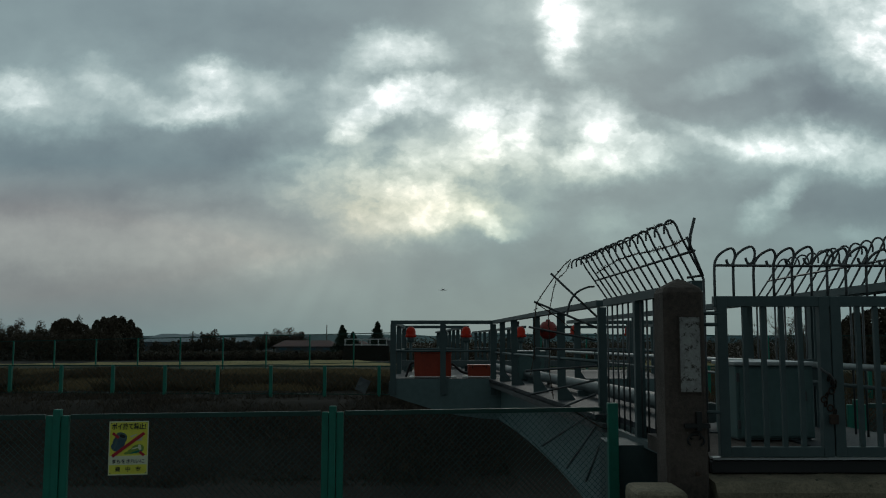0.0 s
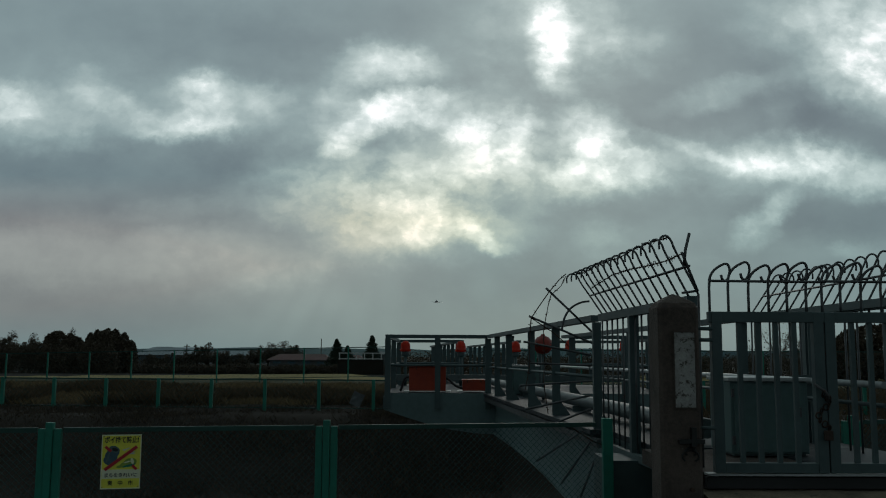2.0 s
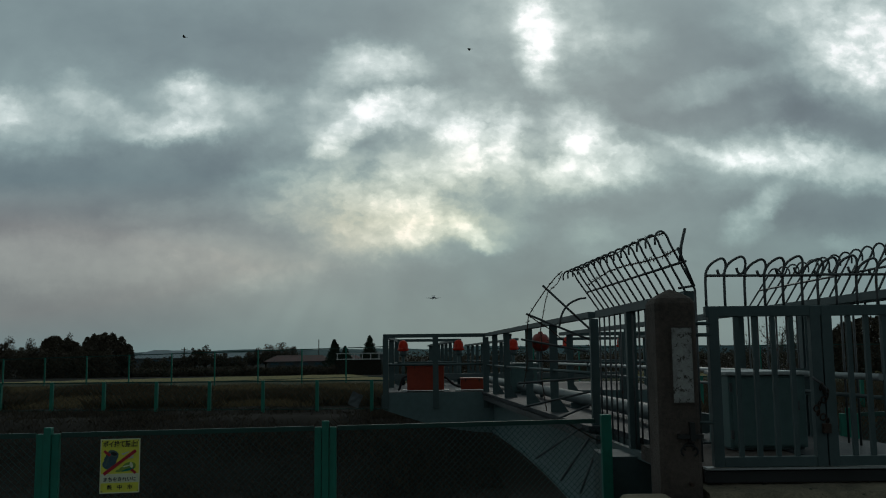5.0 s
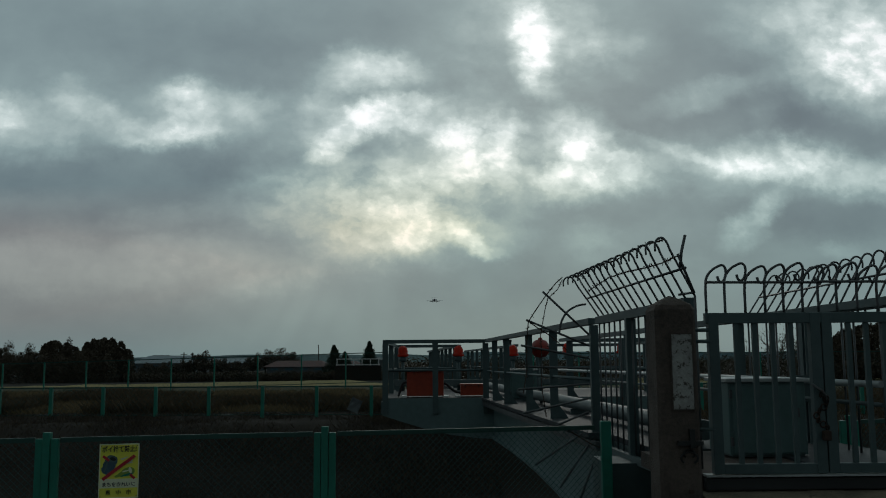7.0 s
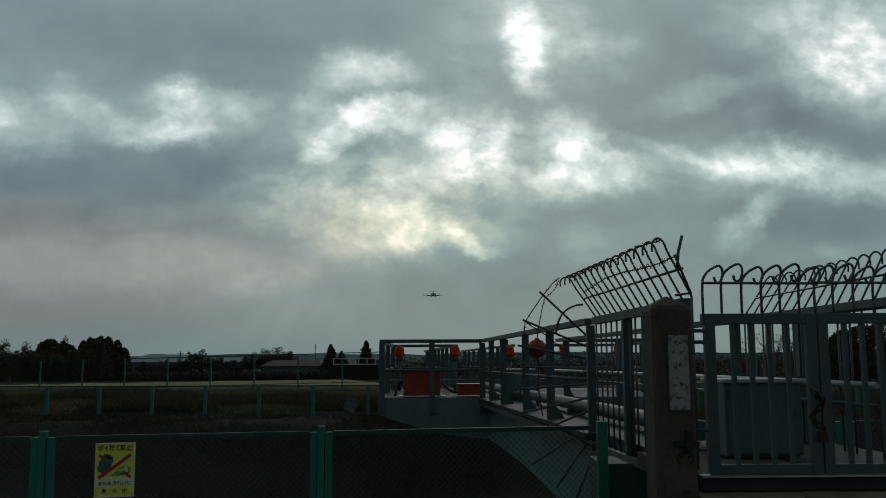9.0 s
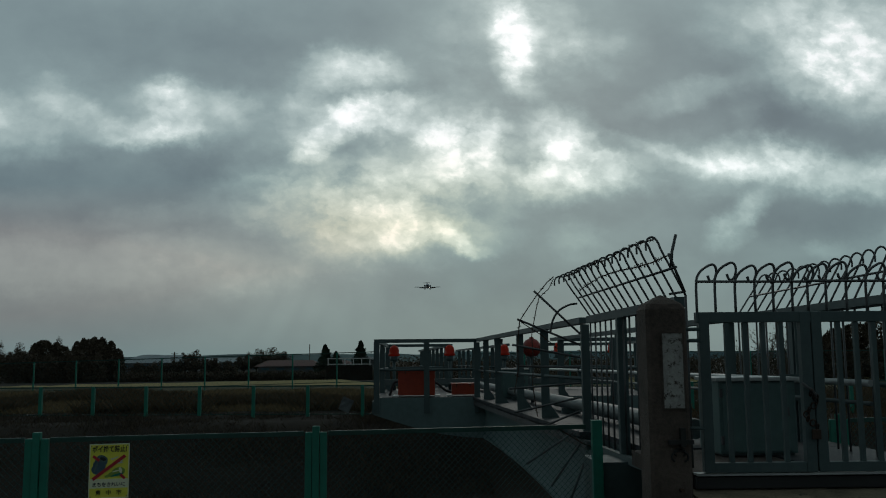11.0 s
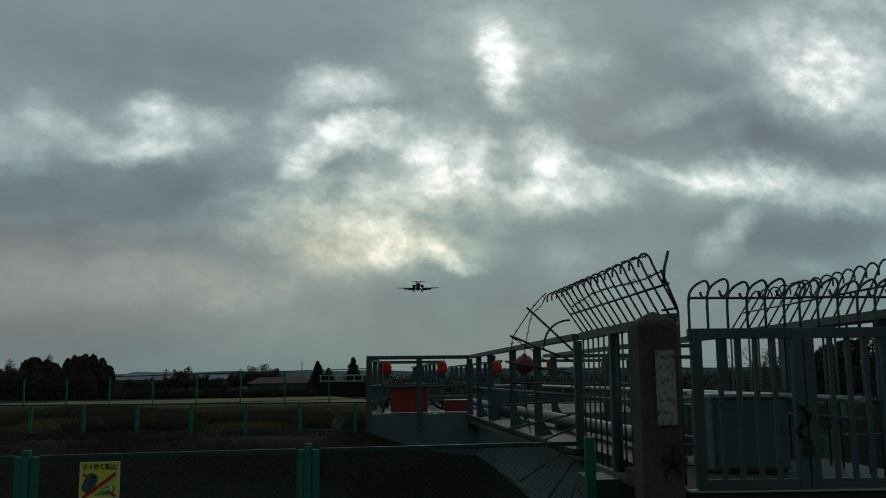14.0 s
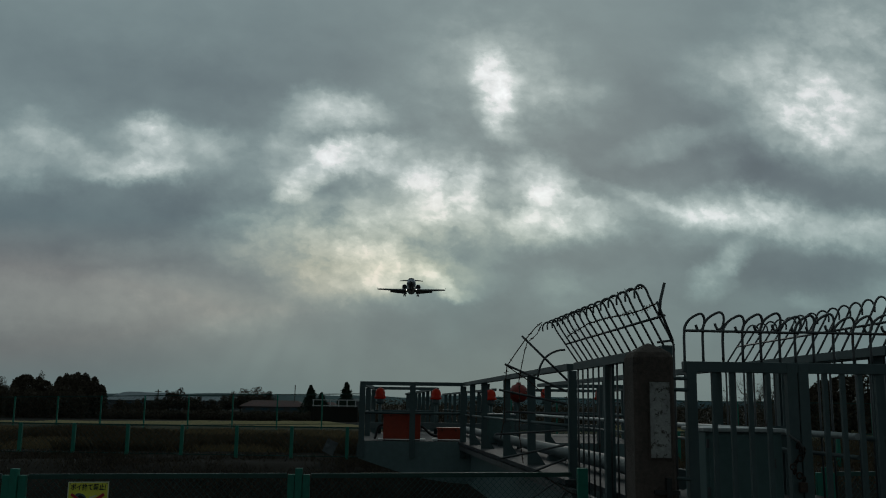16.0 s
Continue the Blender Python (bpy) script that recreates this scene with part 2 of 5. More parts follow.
    tree.links.new(clear.outputs[0], add.inputs[1])
    out = tree.nodes.new("ShaderNodeOutputMaterial")
    tree.links.new(add.outputs[0], out.inputs[0])
    return m


def surface(name, base, dark, rough=0.6, metal=0.0, grain=8.0, blotch=1.2, bump=0.2, wear=None, wear_at=0.62, spec=0.5, vary=0.0):
    """A painted, mineral or plant surface: two colours over two scales, a worn third where given."""
    m = bpy.data.materials.new(name)
    m.use_nodes = True
    tree = m.node_tree
    n = Nodes(tree)
    bsdf = tree.nodes["Principled BSDF"]
    coord = tree.nodes.new("ShaderNodeTexCoord").outputs["Object"]
    big, small = n.noise(coord, blotch, 4.0), n.noise(coord, grain, 6.0, 0.65)
    both = n.math("MULTIPLY_ADD", small, 0.45, n.math("MULTIPLY", big, 0.55))
    fac = n.math("MULTIPLY", n.math("SUBTRACT", both, 0.36), 3.6, clamp=True)
    colour = n.mix(fac, dark, base)
    if wear:
        spots = n.noise(coord, blotch * 3.1, 8.0, 0.7, distortion=0.4)
        edge = n.math("MULTIPLY", n.math("SUBTRACT", spots, wear_at), 14.0, clamp=True)
        colour = n.mix(edge, colour, wear)
    if vary:
        info = tree.nodes.new("ShaderNodeObjectInfo").outputs["Random"]
        colour = n.mix(n.math("MULTIPLY", info, vary), colour, dark)
    tree.links.new(colour, bsdf.inputs["Base Color"])
    tree.links.new(n.math("MULTIPLY_ADD", small, 0.3, rough - 0.15, clamp=True), bsdf.inputs["Roughness"])
    bsdf.inputs["Metallic"].default_value = metal
    bsdf.inputs["Specular IOR Level"].default_value = spec
    if bump:
        bn = tree.nodes.new("ShaderNodeBump")
        bn.inputs["Strength"].default_value = bump
        bn.inputs["Distance"].default_value = 0.01
        tree.links.new(small, bn.inputs["Height"])
        tree.links.new(bn.outputs[0], bsdf.inputs["Normal"])
    return m


def foliage(name, light, dark, rough=0.7):
    m = bpy.data.materials.new(name)
    m.use_nodes = True
    tree = m.node_tree
    n = Nodes(tree)
    bsdf = tree.nodes["Principled BSDF"]
    island = tree.nodes.new("ShaderNodeNewGeometry").outputs["Random Per Island"]
    coord = tree.nodes.new("ShaderNodeTexCoord").outputs["Object"]
    patch = n.noise(coord, 0.8, 3.0)
    colour = n.mix(n.math("MULTIPLY_ADD", island, 0.6, n.math("MULTIPLY", patch, 0.4)), dark, light)
    tree.links.new(colour, bsdf.inputs["Base Color"])
    bsdf.inputs["Roughness"].default_value = rough
    bsdf.inputs["Specular IOR Level"].default_value = 0.2
    return m


def glow(name, colour, strength):
    m = bpy.data.materials.new(name)
    m.use_nodes = True
    bsdf = m.node_tree.nodes["Principled BSDF"]
    bsdf.inputs["Base Color"].default_value = (*colour, 1)
    bsdf.inputs["Emission Color"].default_value = (*colour, 1)
    bsdf.inputs["Emission Strength"].default_value = strength
    return m


def dome_plastic():
    m = bpy.data.materials.new("translucent_orange")
    m.use_nodes = True
    tree = m.node_tree
    bsdf = tree.nodes["Principled BSDF"]
    bsdf.inputs["Base Color"].default_value = (0.6, 0.06, 0.025, 1)
    bsdf.inputs["Roughness"].default_value = 0.35
    back = tree.nodes.new("ShaderNodeBsdfTranslucent")
    back.inputs[0].default_value = (0.75, 0.085, 0.035, 1)
    mix = tree.nodes.new("ShaderNodeMixShader")
    mix.inputs[0].default_value = 0.6
    tree.links.new(bsdf.outputs[0], mix.inputs[1])
    tree.links.new(back.outputs[0], mix.inputs[2])
    tree.links.new(mix.outputs[0], tree.nodes["Material Output"].inputs[0])
    return m


CLOUD = cloud_material()
DOME = dome_plastic()
STEEL = surface("grey_painted_steel", (0.072, 0.11, 0.113), (0.045, 0.073, 0.076), 0.55, 0.0, 14, 1.5, 0.1, (0.12, 0.07, 0.04), 0.72)
STEEL_WEB = surface("pale_painted_girder", (0.14, 0.21, 0.213), (0.095, 0.148, 0.152), 0.5, 0.0, 10, 0.8, 0.1, (0.12, 0.08, 0.05), 0.74)
DECK = surface("wet_checker_plate", (0.055, 0.061, 0.066), (0.02, 0.025, 0.029), 0.58, 0.0, 30, 2.2, 0.3, (0.035, 0.034, 0.034), 0.62, spec=0.16)
ROD = surface("bare_steel_rod", (0.13, 0.14, 0.145), (0.07, 0.07, 0.072), 0.5, 0.5, 40, 3, 0.15, (0.1, 0.045, 0.025), 0.6)
RUST = surface("rusty_iron", (0.09, 0.05, 0.035), (0.035, 0.025, 0.02), 0.8, 0.2, 40, 6, 0.4)
GREEN = surface("green_fence_paint", (0.01, 0.22, 0.155), (0.007, 0.15, 0.105), 0.45, 0, 20, 2, 0.05)
# the post green made darker: the rails' shade is put into the colour
GREEN_RAIL = surface("shaded_green_rail", (0.012, 0.07, 0.056), (0.008, 0.045, 0.036), 0.5, 0, 20, 2, 0.05)
GREEN_WIRE = surface("green_coated_wire", (0.052, 0.115, 0.112), (0.03, 0.07, 0.068), 0.75, 0, 20, 2, 0, spec=0.15)
CONCRETE = surface("weathered_concrete", (0.115, 0.087, 0.073), (0.036, 0.026, 0.022), 0.9, 0, 45, 3, 0.8, (0.3, 0.27, 0.24), 0.68)
KERB = surface("mossy_concrete", (0.32, 0.26, 0.18), (0.11, 0.095, 0.065), 0.95, 0, 60, 4, 0.8, (0.06, 0.06, 0.04), 0.6)
PLATE = surface("peeling_white_plate", (0.42, 0.41, 0.39), (0.22, 0.21, 0.2), 0.7, 0, 60, 9, 0.4, (0.06, 0.045, 0.035), 0.54)
ORANGE = surface("orange_enamel", (0.42, 0.045, 0.012), (0.3, 0.028, 0.008), 0.45, 0, 20, 3, 0.1, (0.12, 0.04, 0.02), 0.7)
RED_ENAMEL = surface("red_enamel", (0.3, 0.028, 0.016), (0.2, 0.018, 0.012), 0.45, 0, 20, 3, 0.1, (0.06, 0.03, 0.02), 0.64)
CABINET = surface("pale_green_cabinet", (0.1, 0.17, 0.168), (0.065, 0.12, 0.118), 0.5, 0, 20, 1.5, 0.06)
PIPE_DULL = surface("dull_pipe_paint", (0.105, 0.135, 0.138), (0.065, 0.085, 0.088), 0.5, 0.1, 30, 2, 0.1, (0.1, 0.07, 0.05), 0.68)
PIPE = surface("galvanised_pipe", (0.5, 0.52, 0.52), (0.34, 0.36, 0.36), 0.42, 0.3, 30, 2, 0.1)
BLACK = surface("black_rubber", (0.025, 0.025, 0.027), (0.015, 0.015, 0.016), 0.6, 0, 30, 3, 0.1)
INK = surface("black_ink", (0.02, 0.02, 0.02), (0.012, 0.012, 0.012), 0.6, 0, 30, 3, 0)
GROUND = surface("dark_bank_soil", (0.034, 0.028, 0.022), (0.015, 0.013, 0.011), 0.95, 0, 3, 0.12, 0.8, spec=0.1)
TURF = surface("dry_turf", (0.3, 0.25, 0.12), (0.22, 0.185, 0.09), 0.95, 0, 2, 0.05, 0.4, spec=0.05)
DULL_TURF = surface("dull_turf", (0.085, 0.085, 0.05), (0.05, 0.05, 0.032), 0.95, 0, 2, 0.08, 0.5, spec=0.05)
TARMAC = surface("asphalt", (0.06, 0.06, 0.06), (0.04, 0.04, 0.04), 0.9, 0, 60, 1, 0.5)
DRY = foliage("dry_grass", (0.3, 0.215, 0.115), (0.1, 0.075, 0.04))
BRUSH = foliage("brown_brush", (0.15, 0.108, 0.062), (0.05, 0.038, 0.025))
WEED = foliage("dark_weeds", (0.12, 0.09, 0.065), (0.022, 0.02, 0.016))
# paler and browner than the leaves: warm distant haze mixed into the colour
LEAF = foliage("hazed_evergreen_leaves", (0.12, 0.094, 0.064), (0.05, 0.038, 0.029))
NEEDLE = foliage("conifer_needles", (0.035, 0.055, 0.03), (0.015, 0.025, 0.015))
BARK = surface("bark", (0.1, 0.08, 0.06), (0.05, 0.04, 0.03), 0.9, 0, 20, 2, 0.6)
BLUE_ROOF = surface("blue_grey_roofing", (0.12, 0.17, 0.19), (0.085, 0.12, 0.135), 0.6, 0, 1, 0.1, 0)
RED_ROOF = surface("red_tile_roof", (0.11, 0.045, 0.04), (0.07, 0.035, 0.03), 0.8, 0, 2, 0.3, 0.2)
WALL = surface("pale_render", (0.13, 0.145, 0.15), (0.085, 0.095, 0.1), 0.8, 0, 2, 0.3, 0)
WHITE = surface("white_paint", (0.7, 0.71, 0.7), (0.55, 0.56, 0.55), 0.5, 0, 5, 1, 0)
# the haze before the hills is painted into this pale blue-grey
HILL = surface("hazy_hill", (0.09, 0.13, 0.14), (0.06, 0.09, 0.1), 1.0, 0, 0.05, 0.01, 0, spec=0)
YELLOW = surface("yellow_print", (0.9, 0.86, 0.1), (0.8, 0.75, 0.07), 0.4, 0, 30, 4, 0)
CREAM = surface("cream_print", (0.85, 0.86, 0.62), (0.75, 0.76, 0.52), 0.4, 0, 30, 4, 0)
RED = surface("red_print", (0.55, 0.03, 0.04), (0.45, 0.02, 0.03), 0.4, 0, 30, 4, 0)
BLUE = surface("blue_print", (0.07, 0.15, 0.19), (0.04, 0.08, 0.11), 0.4, 0, 30, 4, 0)
LIME = surface("lime_print", (0.28, 0.42, 0.06), (0.18, 0.3, 0.05), 0.4, 0, 30, 4, 0)
JET = surface("aircraft_skin", (0.34, 0.36, 0.41), (0.26, 0.28, 0.33), 0.3, 0.1, 1, 0.2, 0)
JET_WING = surface("wing_metal", (0.4, 0.42, 0.44), (0.3, 0.32, 0.33), 0.35, 0.2, 1, 0.2, 0)
LAMP_LIGHT = glow("landing_light", (1.0, 0.93, 0.8), 8.0)


# ---- mesh helpers ----
def box(bm, x0, x1, y0, y1, z0, z1):
    v = [bm.verts.new(p) for p in ((x0, y0, z0), (x1, y0, z0), (x1, y1, z0), (x0, y1, z0),
                                   (x0, y0, z1), (x1, y0, z1), (x1, y1, z1), (x0, y1, z1))]
    for f in ((3, 2, 1, 0), (4, 5, 6, 7), (0, 1, 5, 4), (1, 2, 6, 5), (2, 3, 7, 6), (3, 0, 4, 7)):
        bm.faces.new([v[i] for i in f])
    return v


def beam(bm, a, b, w, h, up=(0, 0, 1)):
    """A rectangular bar from a to b: w wide, h high, centred."""
    a, b = Vector(a), Vector(b)
    along = (b - a).normalized()
    side = along.cross(Vector(up))
    side = side.normalized() if side.length > 1e-4 else Vector((1, 0, 0))
    top = side.cross(along).normalized()
    v = [bm.verts.new(p + side * (i * w / 2) + top * (j * h / 2)) for p in (a, b) for i, j in ((-1, -1), (1, -1), (1, 1), (-1, 1))]
    for f in ((3, 2, 1, 0), (4, 5, 6, 7), (0, 1, 5, 4), (1, 2, 6, 5), (2, 3, 7, 6), (3, 0, 4, 7)):
        bm.faces.new([v[i] for i in f])


def tube(bm, points, r, sides=6, r_end=None):
    pts = [Vector(p) for p in points]
    rings = []
    side = None
    for i, p in enumerate(pts):
        d = (pts[min(i + 1, len(pts) - 1)] - pts[max(i - 1, 0)]).normalized()
        if side is None:
            side = d.cross(Vector((0.13, 0.31, 0.94)) if abs(d.z) < 0.9 else Vector((1, 0.2, 0)))
        side = (side - d * side.dot(d)).normalized()
        other = d.cross(side)
        rr = r if r_end is None else r + (r_end - r) * i / (len(pts) - 1)
        rings.append([bm.verts.new(p + side * (rr * math.cos(k * math.tau / sides)) + other * (rr * math.sin(k * math.tau / sides))) for k in range(sides)])
    for a, b in zip(rings, rings[1:]):
        for k in range(sides):
            bm.faces.new((a[k], a[(k + 1) % sides], b[(k + 1) % sides], b[k])).smooth = sides > 4
    bm.faces.new(rings[0][::-1])
    bm.faces.new(rings[-1])


def lathe(bm, profile, centre, sides=16):
    """A turned body about the upright axis: profile of (radius, height)."""
    cx, cy, cz = centre
    rings = [[bm.verts.new((cx + r * math.cos(k * math.tau / sides), cy + r * math.sin(k * math.tau / sides), cz + z)) for k in range(sides)] for r, z in profile]
    for a, b in zip(rings, rings[1:]):
        for k in range(sides):
            bm.faces.new((a[k], a[(k + 1) % sides], b[(k + 1) % sides], b[k])).smooth = True
    bm.faces.new(rings[0][::-1])
    bm.faces.new(rings[-1])


def ribbon(bm, points, w, h):
    """One continuous bar of rectangular section along plan-turning points."""
    pts = [Vector(p) for p in points]
    rings = []
    for i, p in enumerate(pts):
        d = pts[min(i + 1, len(pts) - 1)] - pts[max(i - 1, 0)]
        side = Vector((d.y, -d.x, 0)).normalized() * (w / 2)
        up = Vector((0, 0, h / 2))
        rings.append([bm.verts.new(q) for q in (p - side - up, p + side - up, p + side + up, p - side + up)])
    for a, b in zip(rings, rings[1:]):
        for k in range(4):
            bm.faces.new((a[k], a[(k + 1) % 4], b[(k + 1) % 4], b[k]))
    bm.faces.new(rings[0][::-1])
    bm.faces.new(rings[-1])


def smooth(points, rounds=2):
    """Corner-cut a line of points into a bent rod."""
    pts = [Vector(p) for p in points]
    for _ in range(rounds):
        out = [pts[0]]
        for a, b in zip(pts, pts[1:]):
            out += [a.lerp(b, 0.25), a.lerp(b, 0.75)]
        pts = out + [pts[-1]]
    return pts


def bevel(bm, size, segments=2):
    bmesh.ops.bevel(bm, geom=bm.edges[:], offset=size, segments=segments, affect="EDGES", profile=0.6)


def part(name, bm, material, parent=None, label=""):
    me = bpy.data.meshes.new(name)
    bm.normal_update()
    bm.to_mesh(me)
    bm.free()
    me.materials.append(material)
    ob = new(name, me)
    ob.parent = parent
    return tagged(ob, label)


def boxes(name, material, parent, *sizes, label="", round_by=0.0):
    bm = bmesh.new()
    for s in sizes:
        box(bm, *s)
    if round_by:
        bevel(bm, round_by)
    return part(name, bm, material, parent, label)


def beams(name, material, parent, w, h, *ends, label=""):
    bm = bmesh.new()
    for a, b in ends:
        beam(bm, a, b, w, h)
    return part(name, bm, material, parent, label)


def rods(name, material, parent, r, *lines, label="", sides=6):
    bm = bmesh.new()
    for line in lines:
        tube(bm, line, r, sides)
    return part(name, bm, material, parent, label)


def thing(name, label, category, group="", kind=""):
    return tagged(new(name), label, category, group, kind)


# ---- cloud sheet ----
def cloud_sheet():
    bm = bmesh.new()
    top, reach, n_r, n_a = 420.0, 4850.0, 26, 72
    rings = []
    for i in range(1, n_r + 1):
        r = reach * (i / n_r) ** 1.3
        rings.append([bm.verts.new((r * math.sin(a * math.tau / n_a), r * math.cos(a * math.tau / n_a), top * (1 - (r / reach) ** 2) - 25 * (r / reach) ** 6)) for a in range(n_a)])
    mid = bm.verts.new((0, 0, top))
    for a in range(n_a):
        bm.faces.new((mid, rings[0][a], rings[0][(a + 1) % n_a]))
        for p, q in zip(rings, rings[1:]):
            bm.faces.new((p[a], q[a], q[(a + 1) % n_a], p[(a + 1) % n_a]))
    ob = part("cloud_layer", bm, CLOUD)
    ob.location = (0, 0, EYE)
    return tagged(ob, "broken grey overcast with bright breaks drifting across the sky", "cloud", kind="structure")


clouds = cloud_sheet()


# ---- ground: near road, ditch, far bank, airfield ----
def land_height(x, y):
    prof = [(-5000, 0.0), (5.9, 0.0), (7.6, -0.1), (12.5, -2.3), (26, -2.3), (32.5, -0.5), (36, -0.35), (48, -0.1), (56, -0.1), (66, -0.2), (104, -0.5), (5000, -0.5)]
    ease = lambda k: min(1, max(0, k)) ** 2 * (3 - 2 * min(1, max(0, k)))
    if 66 < y < 92:
        # a low mound of dry turf, broken off beside the footbridge
        left = ease((x + 37) / 9) * (1 - ease((x + 8) / 3.6)) * (0.1 + 0.012 * (min(x, 0) + 30))
        right = ease((x - 1) / 3) * 0.3
        mound = (left + right) * math.sin((y - 66) / 26 * math.pi) ** 2
    else:
        mound = 0.0
    for (a, za), (b, zb) in zip(prof, prof[1:]):
        if y <= b:
            k = (y - a) / (b - a)
            return za + (zb - za) * k * k * (3 - 2 * k) + mound
    return 0.0


def ground():
    bm = bmesh.new()
    ys = [-4900, -800, -100, -20, -4, 0, 3, 5, 5.9] + [6.3 + 0.5 * i for i in range(60)] + [38, 41, 44, 48, 52, 56, 60, 66, 69, 71, 73, 75, 77, 79, 81, 84, 88, 92, 105, 130, 180, 300, 700, 1500, 3000, 4900]
    xs = [-4900, -1500, -500, -200, -120, -80] + [-60 + 1.5 * i for i in range(81)] + [80, 120, 200, 500, 1500, 4900]
    grid = []
    for y in ys:
        row = []
        for x in xs:
            z = land_height(x, y)
            if 6.5 < y < 80 and abs(x) < 70:
                z += 0.13 * noise.noise((x * 0.45, y * 0.45, 0)) + 0.05 * noise.noise((x * 1.7, y * 1.7, 3))
            row.append(bm.verts.new((x, y, z)))
        grid.append(row)
    for j, (a, b) in enumerate(zip(grid, grid[1:])):
        for i in range(len(xs) - 1):
            f = bm.faces.new((a[i], a[i + 1], b[i + 1], b[i]))
            f.smooth = True
            y = ys[j]
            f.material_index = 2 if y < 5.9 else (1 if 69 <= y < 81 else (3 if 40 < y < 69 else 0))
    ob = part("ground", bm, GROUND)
    ob.data.materials.append(TURF)
    ob.data.materials.append(TARMAC)
    ob.data.materials.append(DULL_TURF)
    return tagged(ob, "dark overgrown ditch banks and dry airfield turf", "ground", kind="structure")


ground()


def blades(name, label, material, count, area, size, lean=0.4, keep=None):
    """Loose grass: thin upright blades over a stretch of ground."""
    rng = random.Random(name)
    verts, faces = [], []
    x0, x1, y0, y1 = area
    while len(faces) < count:
        x, y = rng.uniform(x0, x1), rng.uniform(y0, y1)
        if noise.noise((x * 0.35, y * 0.35, 7)) + rng.uniform(-0.4, 0.4) < -0.05 or (keep and not keep(x, y)):
            continue
        z = land_height(x, y) - 0.12
        h = size * rng.uniform(0.4, 1.25)
        a, w = rng.uniform(0, math.tau), 0.005 * (1 + y / 50) * rng.uniform(0.7, 1.5)
        dx, dy = math.cos(a) * w, math.sin(a) * w
        lx, ly = rng.gauss(0, lean) * h, rng.gauss(0, lean) * h
        k = len(verts)
        verts += [(x - dx, y - dy, z), (x + dx, y + dy, z), (x + lx * 0.4 + dx * 0.7, y + ly * 0.4 + dy * 0.7, z + h * 0.6), (x + lx, y + ly, z + h)]
        faces.append((k, k + 1, k + 2, k + 3))
    me = bpy.data.meshes.new(name)
    me.from_pydata(verts, [], faces)
    me.materials.append(material)
    return tagged(new(name, me), label, "grass", kind="stuff")


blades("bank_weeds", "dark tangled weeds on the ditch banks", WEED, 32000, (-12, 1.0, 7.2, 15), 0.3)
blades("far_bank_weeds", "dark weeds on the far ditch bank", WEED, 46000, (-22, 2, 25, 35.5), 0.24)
blades("dry_bank_grass", "straw-coloured dry grass along the far bank", DRY, 52000, (-26, 0, 36.3, 53), 0.34, 0.4, lambda x, y: noise.noise((x * 0.22, y * 0.22, 2)) > -0.15)
blades("bank_brush", "brown brushwood patches among the dry grass", BRUSH, 46000, (-26, 0, 36.3, 47), 0.55, 0.5, lambda x, y: noise.noise((x * 0.22, y * 0.22, 2)) < 0.1 - 0.02 * (y - 36))
blades("dry_bank_grass_far_side", "dull brown grass beyond the walkway", BRUSH, 22000, (3, 30, 30, 47), 0.45)


# ---- chain-link fences ----
def chain_link(bm, a, b, z0, z1, pitch, r):
    """Diagonal wires both ways between two upright edges."""
    a, b = Vector((a[0], a[1], 0)), Vector((b[0], b[1], 0))
    length, height = (b - a).length, z1 - z0
    way = (b - a) / length
    step = pitch * math.sqrt(2)
    nrm = Vector((-way.y, way.x, 0))
    for sign in (1, -1):
        s = -height
        while s < length + height:
            u0, u1 = (s, s + height) if sign > 0 else (s + height, s)
            p = [[u0, z0], [u1, z1]]
            lo, hi = min(u0, u1), max(u0, u1)
            if hi > 0 and lo < length:
                def cut(u):
                    return z0 + (u - u0) / (u1 - u0) * (z1 - z0)
                ua, ub = max(lo, 0), min(hi, length)
                beam(bm, a + way * ua + nrm * (r * sign) + Vector((0, 0, cut(ua))), a + way * ub + nrm * (r * sign) + Vector((0, 0, cut(ub))), 2 * r, 2 * r, nrm)
            s += step


